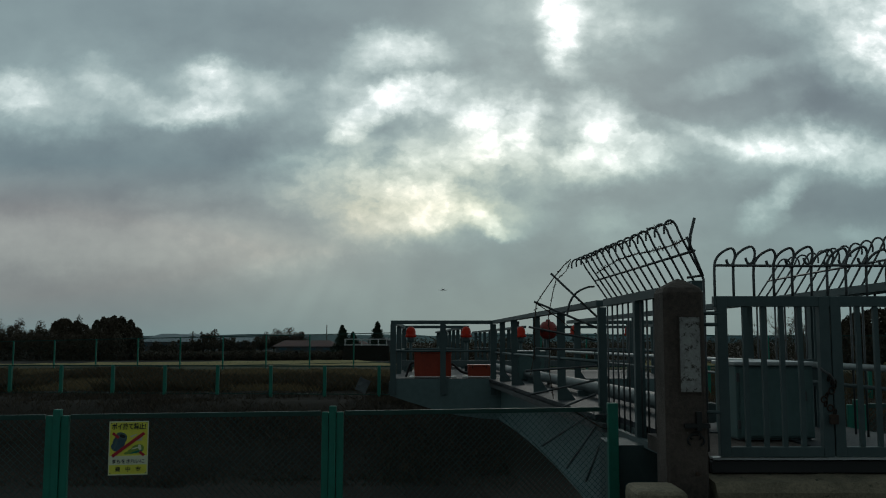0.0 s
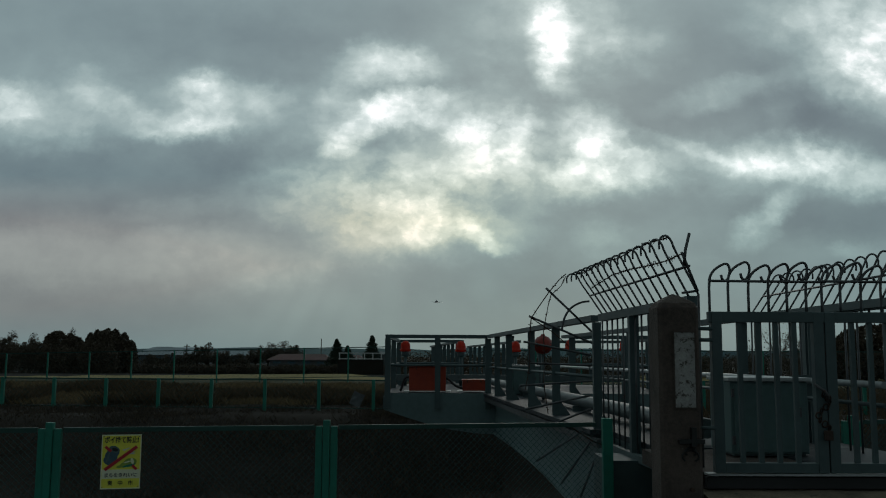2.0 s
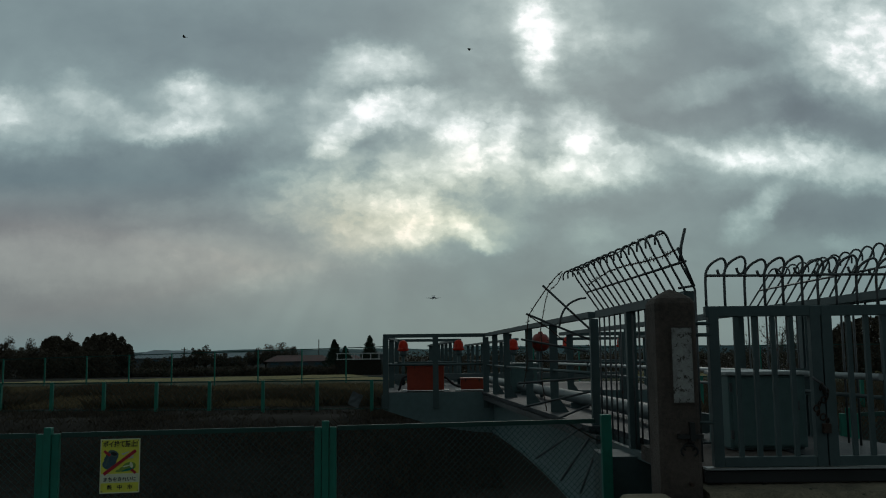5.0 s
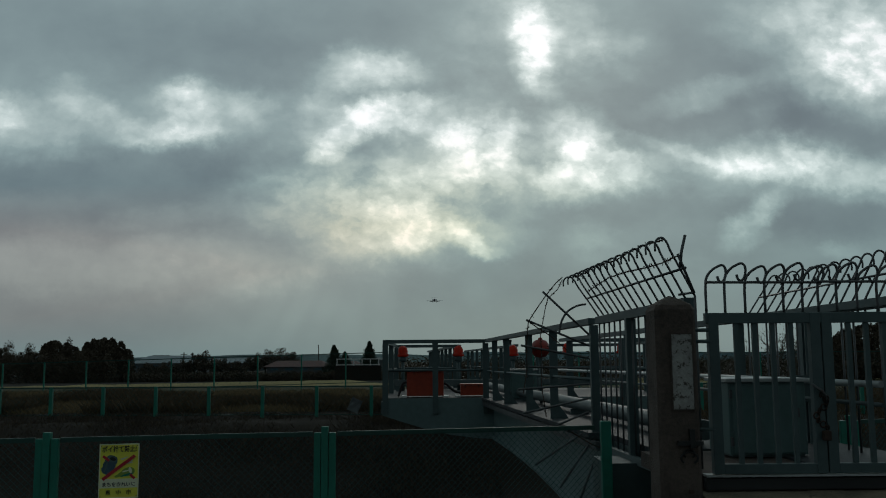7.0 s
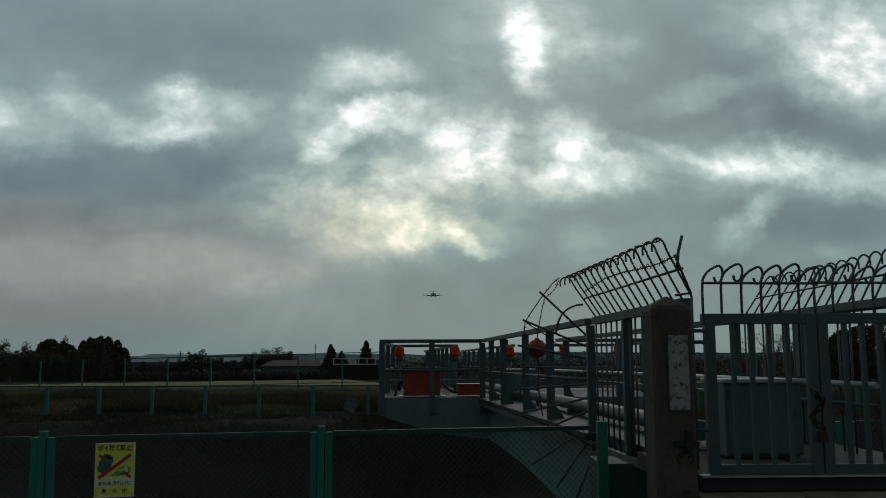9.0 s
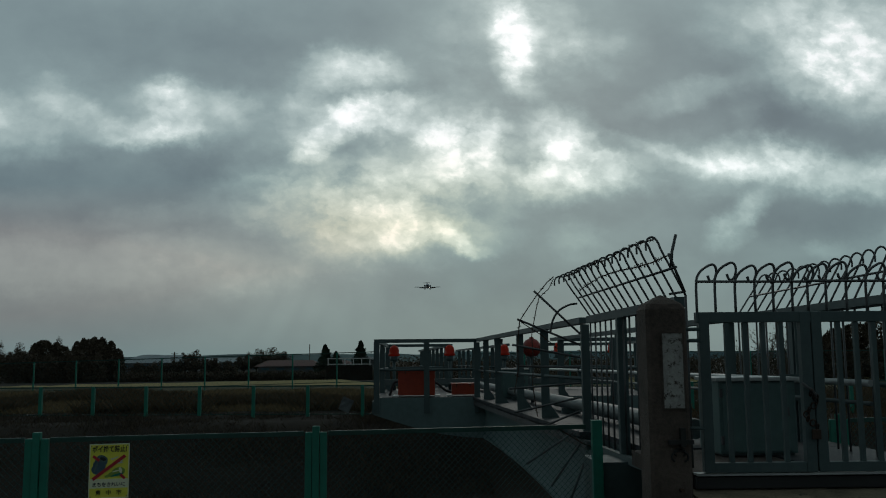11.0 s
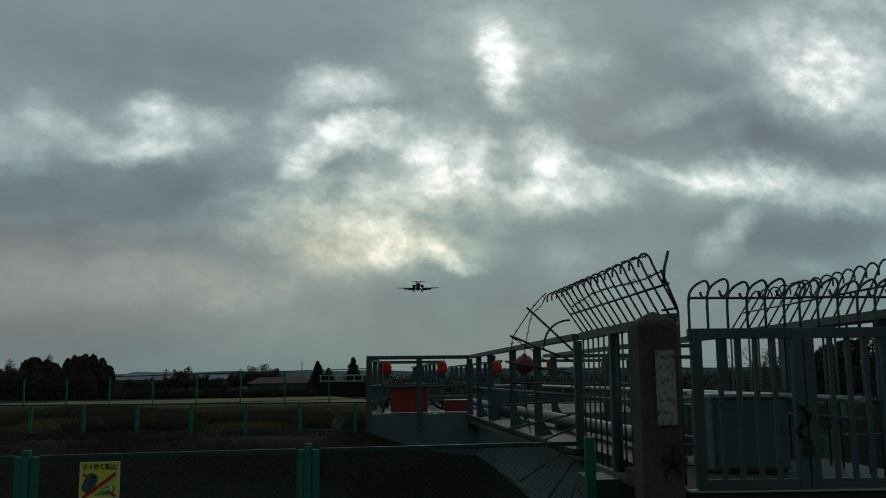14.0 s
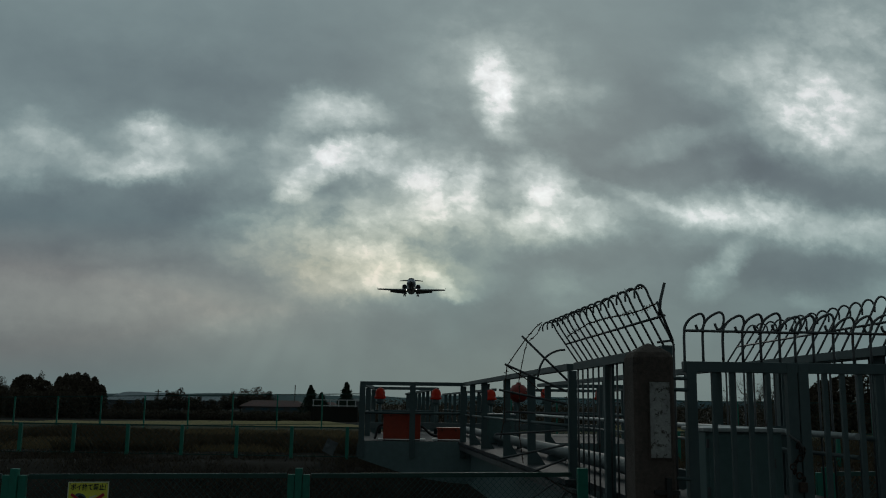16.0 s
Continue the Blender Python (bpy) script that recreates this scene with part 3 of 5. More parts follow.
def near_fence(left):
    f = thing("chain_link_fence", "green chain-link fence with paired posts beside the ditch" if left else "green chain-link fence beyond the footbridge", "fence")
    top = 1.085
    ends = [(-6.7, 5.9), (-4.72, 6.25), (-2.77, 6.6), (-0.835, 6.95), (1.36, 7.36)]
    if not left:
        ends = [(3.5, 7.75), (5.5, 8.1), (7.5, 8.45), (9.5, 8.8)]
    for i, (x, y) in enumerate(ends):
        if i == len(ends) - 1:
            bm = bmesh.new()
            box(bm, x - 0.04, x + 0.04, y - 0.04, y + 0.04, -0.3, top + 0.03)
            bevel(bm, 0.006)
            part("post", bm, GREEN, f)
            continue
        for dx, w, h in ((-0.056, 0.026, top - 0.01), (0, 0.026, top + 0.035), (0.056, 0.026, top - 0.01)):
            bm = bmesh.new()
            box(bm, x + dx - w, x + dx + w, y - 0.02 - (0.012 if dx == 0 else 0), y + 0.02, -0.3, h)
            bevel(bm, 0.005)
            part("post", bm, GREEN, f)
    for a, b in zip(ends, ends[1:]):
        beams("top_rail", GREEN_RAIL, f, 0.03, 0.034, ((a[0] + 0.09, a[1] + 0.01, top - 0.02), (b[0] - 0.09, b[1] + 0.0, top - 0.02)))
        bm = bmesh.new()
        chain_link(bm, (a[0] + 0.08, a[1] + 0.012), (b[0] - 0.06, b[1] - 0.008), 0.05, top - 0.03, 0.034, 0.0014)
        part("wire_mesh", bm, GREEN_WIRE, f)
    if left:
        rods("brace", RUST, f, 0.006, [(1.02, 7.34, 1.07), (1.25, 7.36, 0.93), (1.33, 7.4, 0.9)])


near_fence(True)
near_fence(False)


def far_fence(label, y, x0, x1, spacing, zlo, zhi, slope, width, mesh_pitch, skew=0.0):
    f = thing("chain_link_fence", label, "fence")
    xs = []
    x = x0
    while x <= x1:
        xs.append(x)
        x += spacing
    bm = bmesh.new()
    box(bm, -width / 2, width / 2, -width / 2, width / 2, zlo - 0.5, zhi)
    first = part("post", bm, GREEN, f)
    for i, x in enumerate(xs):
        ob = first if i == 0 else new("post", first.data)
        ob.parent = f
        ob.location = (x, y + skew * (x1 - x), slope * (x - x0))
    ya, yb = y + skew * (x1 - xs[0]), y + skew * (x1 - xs[-1])
    beams("top_rail", GREEN_RAIL, f, 0.05, 0.05, ((xs[0], ya, zhi - 0.03), (xs[-1], yb, zhi - 0.03 + slope * (xs[-1] - x0))))
    beams("bottom_rail", GREEN_RAIL, f, 0.03, 0.035, ((xs[0], ya, zlo + 0.05), (xs[-1], yb, zlo + 0.05 + slope * (xs[-1] - x0))))
    bm = bmesh.new()
    chain_link(bm, (xs[0], ya + 0.03), (xs[-1], yb + 0.03), zlo + 0.05, zhi - 0.04, mesh_pitch, 0.0025)
    ob = part("wire_mesh", bm, GREEN_WIRE, f)
    if slope:
        for v in ob.data.vertices:
            v.co.z += slope * (v.co.x - x0)


far_fence("low green fence on the far ditch bank", 33.85, -22.91, -0.3, 2.053, -0.38, 0.74, 0.0, 0.12, 0.16, 0.09)
far_fence("low green fence on the bank beyond the footbridge", 34, 3.9, 40, 2.0, -0.38, 0.74, 0.0, 0.12, 0.16)
far_fence("tall green airfield fence beyond the dry bank", 54.6, -48.6, -1.0, 2.7, -0.6, 1.24, 0.021, 0.08, 0.2, 0.1)
far_fence("tall green airfield fence behind the walkway", 52, 3.0, 50.0, 2.6, 0.0, 2.0, 0.0, 0.08, 0.2)


# ---- warning sign on the near fence ----
def flat_text(name, body, size, x, y, z, parent, material, squeeze=1.0, bold=0.0006):
    cu = bpy.data.curves.new(name, "FONT")
    cu.body, cu.size, cu.extrude = body, size, 0.0006
    cu.align_x, cu.align_y = "CENTER", "CENTER"
    cu.offset = bold
    cu.materials.append(material)
    ob = new(name, cu)
    ob.parent = parent
    ob.matrix_basis = pose(x, y, z, 90, 0, 0) @ Matrix.Diagonal((squeeze, 1, 1, 1))
    return ob


def disc(bm, cx, cz, rx, rz, y, tilt=0.0, n=20, depth=0.0012):
    front = []
    back = []
    for k in range(n):
        a = k * math.tau / n
        u, v = rx * math.cos(a), rz * math.sin(a)
        px, pz = cx + u * math.cos(tilt) - v * math.sin(tilt), cz + u * math.sin(tilt) + v * math.cos(tilt)
        front.append(bm.verts.new((px, y, pz)))
        back.append(bm.verts.new((px, y + depth, pz)))
    bm.faces.new(front)
    for k in range(n):
        bm.faces.new((front[k], back[k], back[(k + 1) % n], front[(k + 1) % n]))


def warning_sign():
    s = thing("warning_sign", "yellow no-littering sign wired to the green fence", "sign")
    s.matrix_basis = pose(-2.272, 6.646, 0.84, 0, -0.2, 10) @ Matrix.Scale(0.91, 4)
    boxes("panel", YELLOW, s, (-0.15, 0.15, 0, 0.003, -0.21, 0.21), round_by=0.001)
    boxes("border", CREAM, s, (-0.15, -0.143, -0.002, 0.0, -0.21, 0.21), (0.143, 0.15, -0.002, 0.0, -0.21, 0.21), (-0.143, 0.143, -0.002, 0, 0.202, 0.21), (-0.143, 0.143, -0.002, 0, -0.21, -0.202))
    boxes("lower_field", CREAM, s, (-0.142, 0.142, -0.0015, 0, -0.13, -0.06))
    def print_of(name, material, *ovals):
        b = bmesh.new()
        for cx, cz, rx, rz, y, tilt in ovals:
            disc(b, cx, cz, rx, rz, y, tilt)
        part(name, b, material, s)

    print_of("can_picture", BLUE, (-0.06, 0.078, 0.047, 0.04, -0.002, -0.3), (-0.074, 0.045, 0.048, 0.05, -0.0021, -0.3), (-0.088, 0.01, 0.046, 0.036, -0.0022, -0.3))
    print_of("can_lid", CABINET, (-0.053, 0.096, 0.042, 0.026, -0.003, -0.35))
    print_of("can_opening", INK, (-0.047, 0.094, 0.024, 0.013, -0.0036, -0.35))
    print_of("can_shine", CABINET, (-0.098, 0.035, 0.008, 0.045, -0.003, -0.3))
    print_of("bottle_picture", LIME, (0.068, -0.008, 0.052, 0.034, -0.002, 0.25), (0.025, -0.026, 0.034, 0.02, -0.0022, 0.25), (-0.01, -0.038, 0.024, 0.011, -0.0023, 0.25))
    print_of("bottle_shadow", GREEN, (0.062, -0.03, 0.05, 0.008, -0.003, 0.25))
    print_of("bottle_shine", CREAM, (0.05, -0.002, 0.03, 0.005, -0.003, 0.25))
    print_of("bottle_label", CREAM, (0.085, 0.004, 0.012, 0.024, -0.0032, 0.25))
    print_of("smoke_picture", WHITE, (0.04, 0.098, 0.03, 0.004, -0.002, 0.35), (0.02, 0.09, 0.012, 0.004, -0.0021, -0.5), (0.075, 0.06, 0.03, 0.004, -0.002, 0.1), (0.09, 0.072, 0.018, 0.004, -0.0021, 0.6))
    bm = bmesh.new()
    beam(bm, (-0.121, -0.005, -0.062), (0.118, -0.005, 0.116), 0.025, 0.002, (0, -1, 0.0))
    beam(bm, (-0.122, -0.004, 0.118), (-0.075, -0.004, 0.082), 0.02, 0.002, (0, -1, 0))
    beam(bm, (0.085, -0.004, -0.03), (0.12, -0.004, -0.06), 0.02, 0.002, (0, -1, 0))
    part("red_cross", bm, RED, s)
    flat_text("headline", "ポイ捨て禁止!", 0.052, 0, -0.003, 0.166, s, INK, 0.8, 0.0013)
    flat_text("slogan", "まちをきれいに", 0.036, 0, -0.003, -0.105, s, INK)
    flat_text("city_line", "豊   中   市", 0.04, 0, -0.003, -0.167, s, INK, 1.05, 0.0005)
    for x in (-0.135, 0.135):
        for z in (-0.195, 0.195):
            rods("rivet", ROD, s, 0.004, [(x, -0.004, z), (x, 0.012, z)])


warning_sign()


# ---- the walkway: a steel footbridge over the ditch ----
DECK_Z, RAIL_Z = 0.9, 2.02


def left_x(y):
    return 1.607 + (0.045 if y < 8.85 else 0.069) * (8.85 - y)


def right_x(y):
    return 3.16 - 0.069 * max(y - 7.5, 0)


def walkway():
    w = thing("footbridge", "grey painted steel footbridge with a bright plated deck", "bridge")
    cuts = [7.2, 8.1, 8.92, 10.1, 11.5, 13.5, 15.5, 17.7, 20, 23, 27, 31, 36]
    for a, b in zip(cuts, cuts[1:]):
        bm = bmesh.new()
        # the plates stop inside the guard bars and lap out beyond the open railing
        lip = 0.05 if a < 8.9 else -0.12
        v = [bm.verts.new((x, y, z)) for z in (DECK_Z - 0.05, DECK_Z) for x, y in ((left_x(a) + lip, a), (right_x(a) + 0.22, a), (right_x(b) + 0.22, b - 0.006), (left_x(b) + lip, b - 0.006))]
        for f in ((3, 2, 1, 0), (4, 5, 6, 7), (0, 1, 5, 4), (1, 2, 6, 5), (2, 3, 7, 6), (3, 0, 4, 7)):
            bm.faces.new([v[i] for i in f])
        part("deck_plate", bm, DECK, w)
    # the abutment's shade is carried by the dark concrete colour
    boxes("abutment", CONCRETE, w, (1.83, 3.3, 5.77, 7.99, -0.3, DECK_Z - 0.13), label="concrete abutment, coloured dark for its shade")
    boxes("wing_wall", STEEL, w, (1.37, 1.82, 7.45, 8.05, -0.3, DECK_Z - 0.13), label="grey steel end plate of the girder")
    boxes("abutment_slab", CONCRETE, w, (1.6, 2.5, 5.76, 7.19, DECK_Z - 0.12, DECK_Z - 0.01), label="dark concrete slab behind the gate")
    boxes("deck_plate", DECK, w, (2.51, 3.4, 5.76, 7.19, DECK_Z - 0.06, DECK_Z))
    for side, at in ((-1, left_x), (1, right_x)):
        bm = bmesh.new()
        upper, lower = [], []
        for i in range(41):
            y = 8.0 + 28 * i / 40
            k = min(1, max(0, (y - 8) / 9))
            arch = 0.1 - 0.45 * (1 - k) ** 3 + 0.12 * math.sin(min(1, (y - 5.75) / 24) * math.pi)
            x = at(y) - side * 0.12
            upper.append((x, y, DECK_Z - 0.06))
            lower.append((x, y, arch - 0.05))
        quads = [[[bm.verts.new((p[0] + d, p[1], p[2])) for p in row] for row in (upper, lower)] for d in (-0.012, 0.012)]
        for d in (0, 1):
            for i in range(40):
                bm.faces.new((quads[d][0][i], quads[d][0][i + 1], quads[d][1][i + 1], quads[d][1][i]))
        for i in range(40):
            bm.faces.new((quads[0][1][i], quads[0][1][i + 1], quads[1][1][i + 1], quads[1][1][i]))
        part("girder", bm, STEEL_WEB, w, "pale grey girder with an arched lower edge")
        bm = bmesh.new()
        ribbon(bm, lower, 0.2, 0.025)
        part("lower_flange", bm, STEEL_WEB, w)
        bm = bmesh.new()
        ribbon(bm, [(a[0] + side * 0.2, a[1], a[2] - 0.05) for a in upper[1::4]], 0.05, 0.08)
        part("edge_channel", bm, ROD, w)


walkway()


def railing(name_label, line, posts, mids=(0.46,), foot=DECK_Z, post_w=0.1):
    """line: plan points of the top rail; posts: plan points."""
    r = thing("railing", name_label, "railing", "railings of the footbridge")
    bm = bmesh.new()
    ribbon(bm, [(*a, RAIL_Z - 0.03) for a in line], 0.1, 0.06)
    part("top_rail", bm, STEEL, r)
    for m in mids:
        rods("mid_rail", STEEL, r, 0.02, [(*p, foot + m * 1.1) for p in line])
    for x, y in posts:
        bm = bmesh.new()
        box(bm, x - post_w / 2, x + post_w / 2, y - 0.008, y + 0.008, foot - 0.02, RAIL_Z - 0.06)
        box(bm, x - 0.008, x + 0.008, y + 0.008, y + 0.06, foot - 0.02, RAIL_Z - 0.06)
        v = [bm.verts.new(p) for p in ((x + post_w / 2, y, foot), (x + post_w / 2 + 0.12, y, foot), (x + post_w / 2, y, foot + 0.17), (x + post_w / 2, y - 0.01, foot), (x + post_w / 2 + 0.12, y - 0.01, foot), (x + post_w / 2, y - 0.01, foot + 0.17))]
        for f in ((0, 1, 2), (5, 4, 3), (0, 3, 4, 1), (1, 4, 5, 2), (2, 5, 3, 0)):
            bm.faces.new([v[i] for i in f])
        part("post", bm, STEEL, r)
    return r


ys_left = [16.5, 15.05, 12.9, 11.15]
railing("grey steel railing along the near side of the footbridge", [(left_x(9.1), 9.1), (left_x(12), 12), (left_x(17.7), 17.7)], [(left_x(y), y) for y in ys_left])
railing("grey steel railing along the opposite side of the footbridge", [(right_x(5.9), 5.9), (right_x(9), 9), (right_x(17.7), 17.7)], [(right_x(y), y) for y in (6.1, 7.6, 9.1, 11.2, 13.1, 15.0, 17.0)])
railing("railing of the footbridge beyond the platform", [(left_x(23.2), 23.2), (left_x(36), 36)], [(left_x(y), y) for y in (24.5, 26, 27.5, 29, 30.5, 32, 33.5, 35)])
railing("railing of the footbridge beyond the lamps", [(right_x(23.2), 23.2), (right_x(36), 36)], [(right_x(y), y) for y in (24.5, 26, 27.5, 29, 30.5, 32, 33.5, 35)])


# ---- cross platform with approach lamps ----
def platform():
    p = thing("lamp_platform", "grey steel cross platform carrying approach lamps", "platform")
    for x0, x1 in ((-1.02, 1.14), (2.45, 4.75)):
        boxes("deck_plate", DECK, p, (x0, x1, 17.6, 23.2, DECK_Z - 0.06, DECK_Z + 0.004))
        bm = bmesh.new()
        out = x0 if x0 < 0 else x1
        near = x1 if x0 < 0 else x0
        rows = []
        for d in (17.58, 17.62):
            rows.append([bm.verts.new((out + (near - out) * k, d, z)) for k, z in ((0, DECK_Z + 0.0), (0, 0.58), (0.2, 0.44), (0.4, 0.31), (0.6, 0.21), (0.8, 0.15), (1, 0.12), (1, DECK_Z + 0.0))])
        bm.faces.new(rows[0])
        bm.faces.new(rows[1][::-1])
        for i in range(8):
            bm.faces.new((rows[0][i], rows[1][i], rows[1][(i + 1) % 8], rows[0][(i + 1) % 8]))
        part("bracket_plate", bm, STEEL_WEB, p, "grey tapering bracket plate")
        boxes("side_channel", STEEL, p, (out - 0.03, out + 0.03, 17.64, 23.2, DECK_Z - 0.3, DECK_Z - 0.065))
    return p


platform()


def platform_rail(label, pts, posts):
    r = thing("railing", label, "railing", "railings of the platform")
    for a, b in zip(pts, pts[1:]):
        beams("top_rail", STEEL, r, 0.07, 0.07, ((*a, RAIL_Z - 0.035), (*b, RAIL_Z - 0.035)))
        rods("mid_rail", STEEL, r, 0.025, [(*a, 1.43), (*b, 1.43)])
    for x, y in posts:
        boxes("post", STEEL, r, (x - 0.055, x + 0.055, y - 0.03, y + 0.03, DECK_Z - 0.3, RAIL_Z - 0.072))


platform_rail("grey railing round the near edge of the lamp platform", [(0.97, 17.62), (-0.98, 17.62), (-0.98, 23.0), (0.6, 23.0)],
              [(0.97, 17.55), (0.0, 17.55), (-0.96, 17.55), (-0.98, 20.3), (-0.98, 23.0), (0.6, 23.0)])
platform_rail("grey railing round the opposite wing of the lamp platform", [(2.55, 17.62), (4.7, 17.62), (4.7, 23.0), (2.6, 23.0)],
              [(2.6, 17.55), (3.6, 17.55), (4.68, 17.55), (4.7, 20.3), (4.7, 23.0), (2.6, 23.0)])


def approach_lamp(x, y, z, first=None):
    if first:
        return copy_thing(first, pose(x, y, z))
    t = thing("approach_lamp", "orange domed airfield approach lamp on a grey post", "lamp", "row of approach lamps")
    bm = bmesh.new()
    lathe(bm, [(0.1, 0.0), (0.135, 0.01), (0.135, 0.05), (0.115, 0.06), (0.118, 0.13), (0.1, 0.2), (0.06, 0.245), (0.01, 0.26)], (0, 0, 0))
    part("dome", bm, DOME, t, "translucent orange-red dome")
    bm = bmesh.new()
    lathe(bm, [(0.07, -0.12), (0.09, -0.1), (0.09, -0.001)], (0, 0, 0))
    part("collar", bm, STEEL, t)
    rods("stem", STEEL, t, 0.04, [(0, 0, DECK_Z - z), (0, 0, -0.12)], sides=10)
    t.matrix_basis = pose(x, y, z)
    return t


lamp_beam = thing("lamp_beam", "pale steel beam under the row of lamps", "beam")
boxes("beam", PIPE_DULL, lamp_beam, (-1.0, 4.8, 21.86, 21.94, 1.03, 1.17), round_by=0.008)
for bx in (-0.9, 1.2, 2.5, 4.6):
    boxes("leg", STEEL, lamp_beam, (bx - 0.04, bx + 0.04, 21.87, 21.93, DECK_Z, 1.028))
lamp0 = approach_lamp(-0.78, 22, 1.72)
for lx in (0.56, 1.88, 3.2, 4.52):
    approach_lamp(lx, 22, 1.72 if lx < 2.5 else 1.76, lamp0)


def flasher():
    t = thing("flashing_beacon", "round red beacon on a post beside the footbridge", "lamp")
    bm = bmesh.new()
    lathe(bm, [(0.03, -0.15), (0.1, -0.13), (0.145, -0.07), (0.16, 0), (0.145, 0.07), (0.1, 0.13), (0.04, 0.15), (0.035, 0.18)], (0, 0, 0))
    part("housing", bm, RED_ENAMEL, t, "red ribbed housing")
    bm = bmesh.new()
    lathe(bm, [(0.175, -0.02), (0.175, 0.02)], (0, 0, 0))
    flange = part("flange", bm, RED_ENAMEL, t)
    for k in range(8):
        a = k * math.tau / 8
        boxes("bolt", RUST, flange, (0.16 * math.cos(a) - 0.012, 0.16 * math.cos(a) + 0.012, 0.16 * math.sin(a) - 0.012, 0.16 * math.sin(a) + 0.012, -0.035, 0.035))
    rods("stem", STEEL, t, 0.03, [(0, 0, -0.95), (0, 0, -0.15)], sides=10)
    t.matrix_basis = pose(1.76, 15.2, 1.8)


flasher()


def junction_box(label, x, y, w, h, d):
    t = thing("junction_box", label, "box", "orange boxes on the platform")
    boxes("case", ORANGE, t, (-w / 2, w / 2, -d / 2, d / 2, 0.03, h - 0.02), round_by=0.012)
    lid = boxes("lid", ORANGE, t, (-w / 2 - 0.012, w / 2 + 0.012, -d / 2 - 0.012, d / 2 + 0.012, h - 0.018, h + 0.012), round_by=0.006)
    for sx in (-1, 1):
        boxes("foot", WHITE, t, (sx * w * 0.5 - 0.05 + sx * 0.05, sx * w * 0.5 + 0.05 + sx * 0.05, -d / 2 - 0.02, d / 2 + 0.02, 0.0, 0.028))
        rods("latch", RUST, lid, 0.008, [(sx * w * 0.3, -d / 2 - 0.016, h - 0.06), (sx * w * 0.3, -d / 2 - 0.016, h + 0.005)])
    t.matrix_basis = pose(x, y, DECK_Z + 0.004)


junction_box("large orange steel junction box on the platform", -0.2, 18.1, 0.72, 0.5, 0.45)
junction_box("low orange steel junction box on the platform", 0.72, 18.2, 0.45, 0.24, 0.4)


def cable(label, pts, r=0.025):
    bm = bmesh.new()
    tube(bm, smooth(pts), r, 6)
    tagged(part("cable", bm, BLACK), label, "cable")


cable("black cable looping from the orange box to the deck", [(-0.56, 18.0, 1.2), (-0.64, 18.0, 1.19), (-0.69, 18.0, 1.08), (-0.71, 18.0, 0.96), (-0.74, 18.0, 0.93)])
cable("black cable between the orange boxes", [(0.17, 18.05, 1.18), (0.24, 18.05, 1.14), (0.32, 18.05, 1.05), (0.4, 18.1, 1.0), (0.5, 18.1, 0.98)])


def service_pipe():
    p = thing("service_pipe", "thick pale galvanised pipe along the deck", "pipe")
    pts = [(left_x(y) + 0.5, y, 1.03) for y in (7.4, 8.5, 10, 12, 14, 16, 18, 22)]
    rods("pipe", PIPE_DULL, p, 0.08, pts, sides=14)
    for x, y, z in pts[1:-1:2]:
        boxes("saddle", STEEL, p, (x - 0.12, x + 0.12, y - 0.03, y + 0.03, DECK_Z, 0.97))
    p2 = thing("service_pipe", "slim pale galvanised pipe clipped to the railing", "pipe")
    rods("pipe", PIPE, p2, 0.024, [(right_x(y) - 0.12, y, 1.42) for y in (6.2, 9, 12, 15, 17.5)], sides=10)
    rods("pipe", PIPE_DULL, p2, 0.016, [(right_x(y) - 0.12, y, 1.28) for y in (6.2, 9, 12, 15, 17.5)], sides=10)
    for y in (7.6, 11.2, 15.0):
        boxes("clip", STEEL, p2, (right_x(y) - 0.15, right_x(y) - 0.05, y - 0.02, y + 0.02, 1.24, 1.46))


service_pipe()


def cabinet(label, x, y, w, d, h, turn=0.0):
    t = thing("electrical_cabinet", label, "cabinet")
    boxes("body", CABINET, t, (-w / 2, w / 2, -d / 2, d / 2, 0.015, h - 0.03), round_by=0.008)
    boxes("roof", PIPE, t, (-w / 2 - 0.02, w / 2 + 0.02, -d / 2 - 0.03, d / 2 + 0.02, h - 0.028, h), round_by=0.006)
    door = boxes("door", CABINET, t, (-w / 2 + 0.025, w / 2 - 0.025, -d / 2 - 0.014, -d / 2 - 0.001, 0.03, h - 0.05), round_by=0.004)
    boxes("plinth", STEEL, t, (-w / 2 + 0.02, w / 2 - 0.02, -d / 2 + 0.02, d / 2 - 0.02, 0, 0.014))
    boxes("handle", ROD, door, (w / 2 - 0.09, w / 2 - 0.06, -d / 2 - 0.03, -d / 2 - 0.015, h * 0.5, h * 0.62))
    for z in (0.2, 0.8):
        boxes("hinge", ROD, door, (-w / 2 + 0.005, -w / 2 + 0.022, -d / 2 - 0.02, -d / 2 - 0.001, h * z - 0.03, h * z + 0.03))
    t.matrix_basis = pose(x, y, DECK_Z, 0, 0, turn)


cabinet("pale grey-green electrical cabinet behind the gate", 2.395, 6.85, 0.56, 0.5, 0.56)
cabinet("small grey-green electrical cabinet beside the railing", 1.62, 17.0, 0.5, 0.4, 0.55)


# ---- anti-climb cages ----
def hook_bar(base, out, tall, along):
    """One bar that leans outward and curls over at its top."""
    x, y, z = base
    shape = [(0, 0), (-0.10, 0.17), (-0.185, 0.31), (-0.203, 0.36), (-0.238, 0.395), (-0.28, 0.388), (-0.303, 0.35), (-0.3, 0.3)]
    return smooth([(x - out * a, y - along * a, z + tall * b) for a, b in shape], 1)


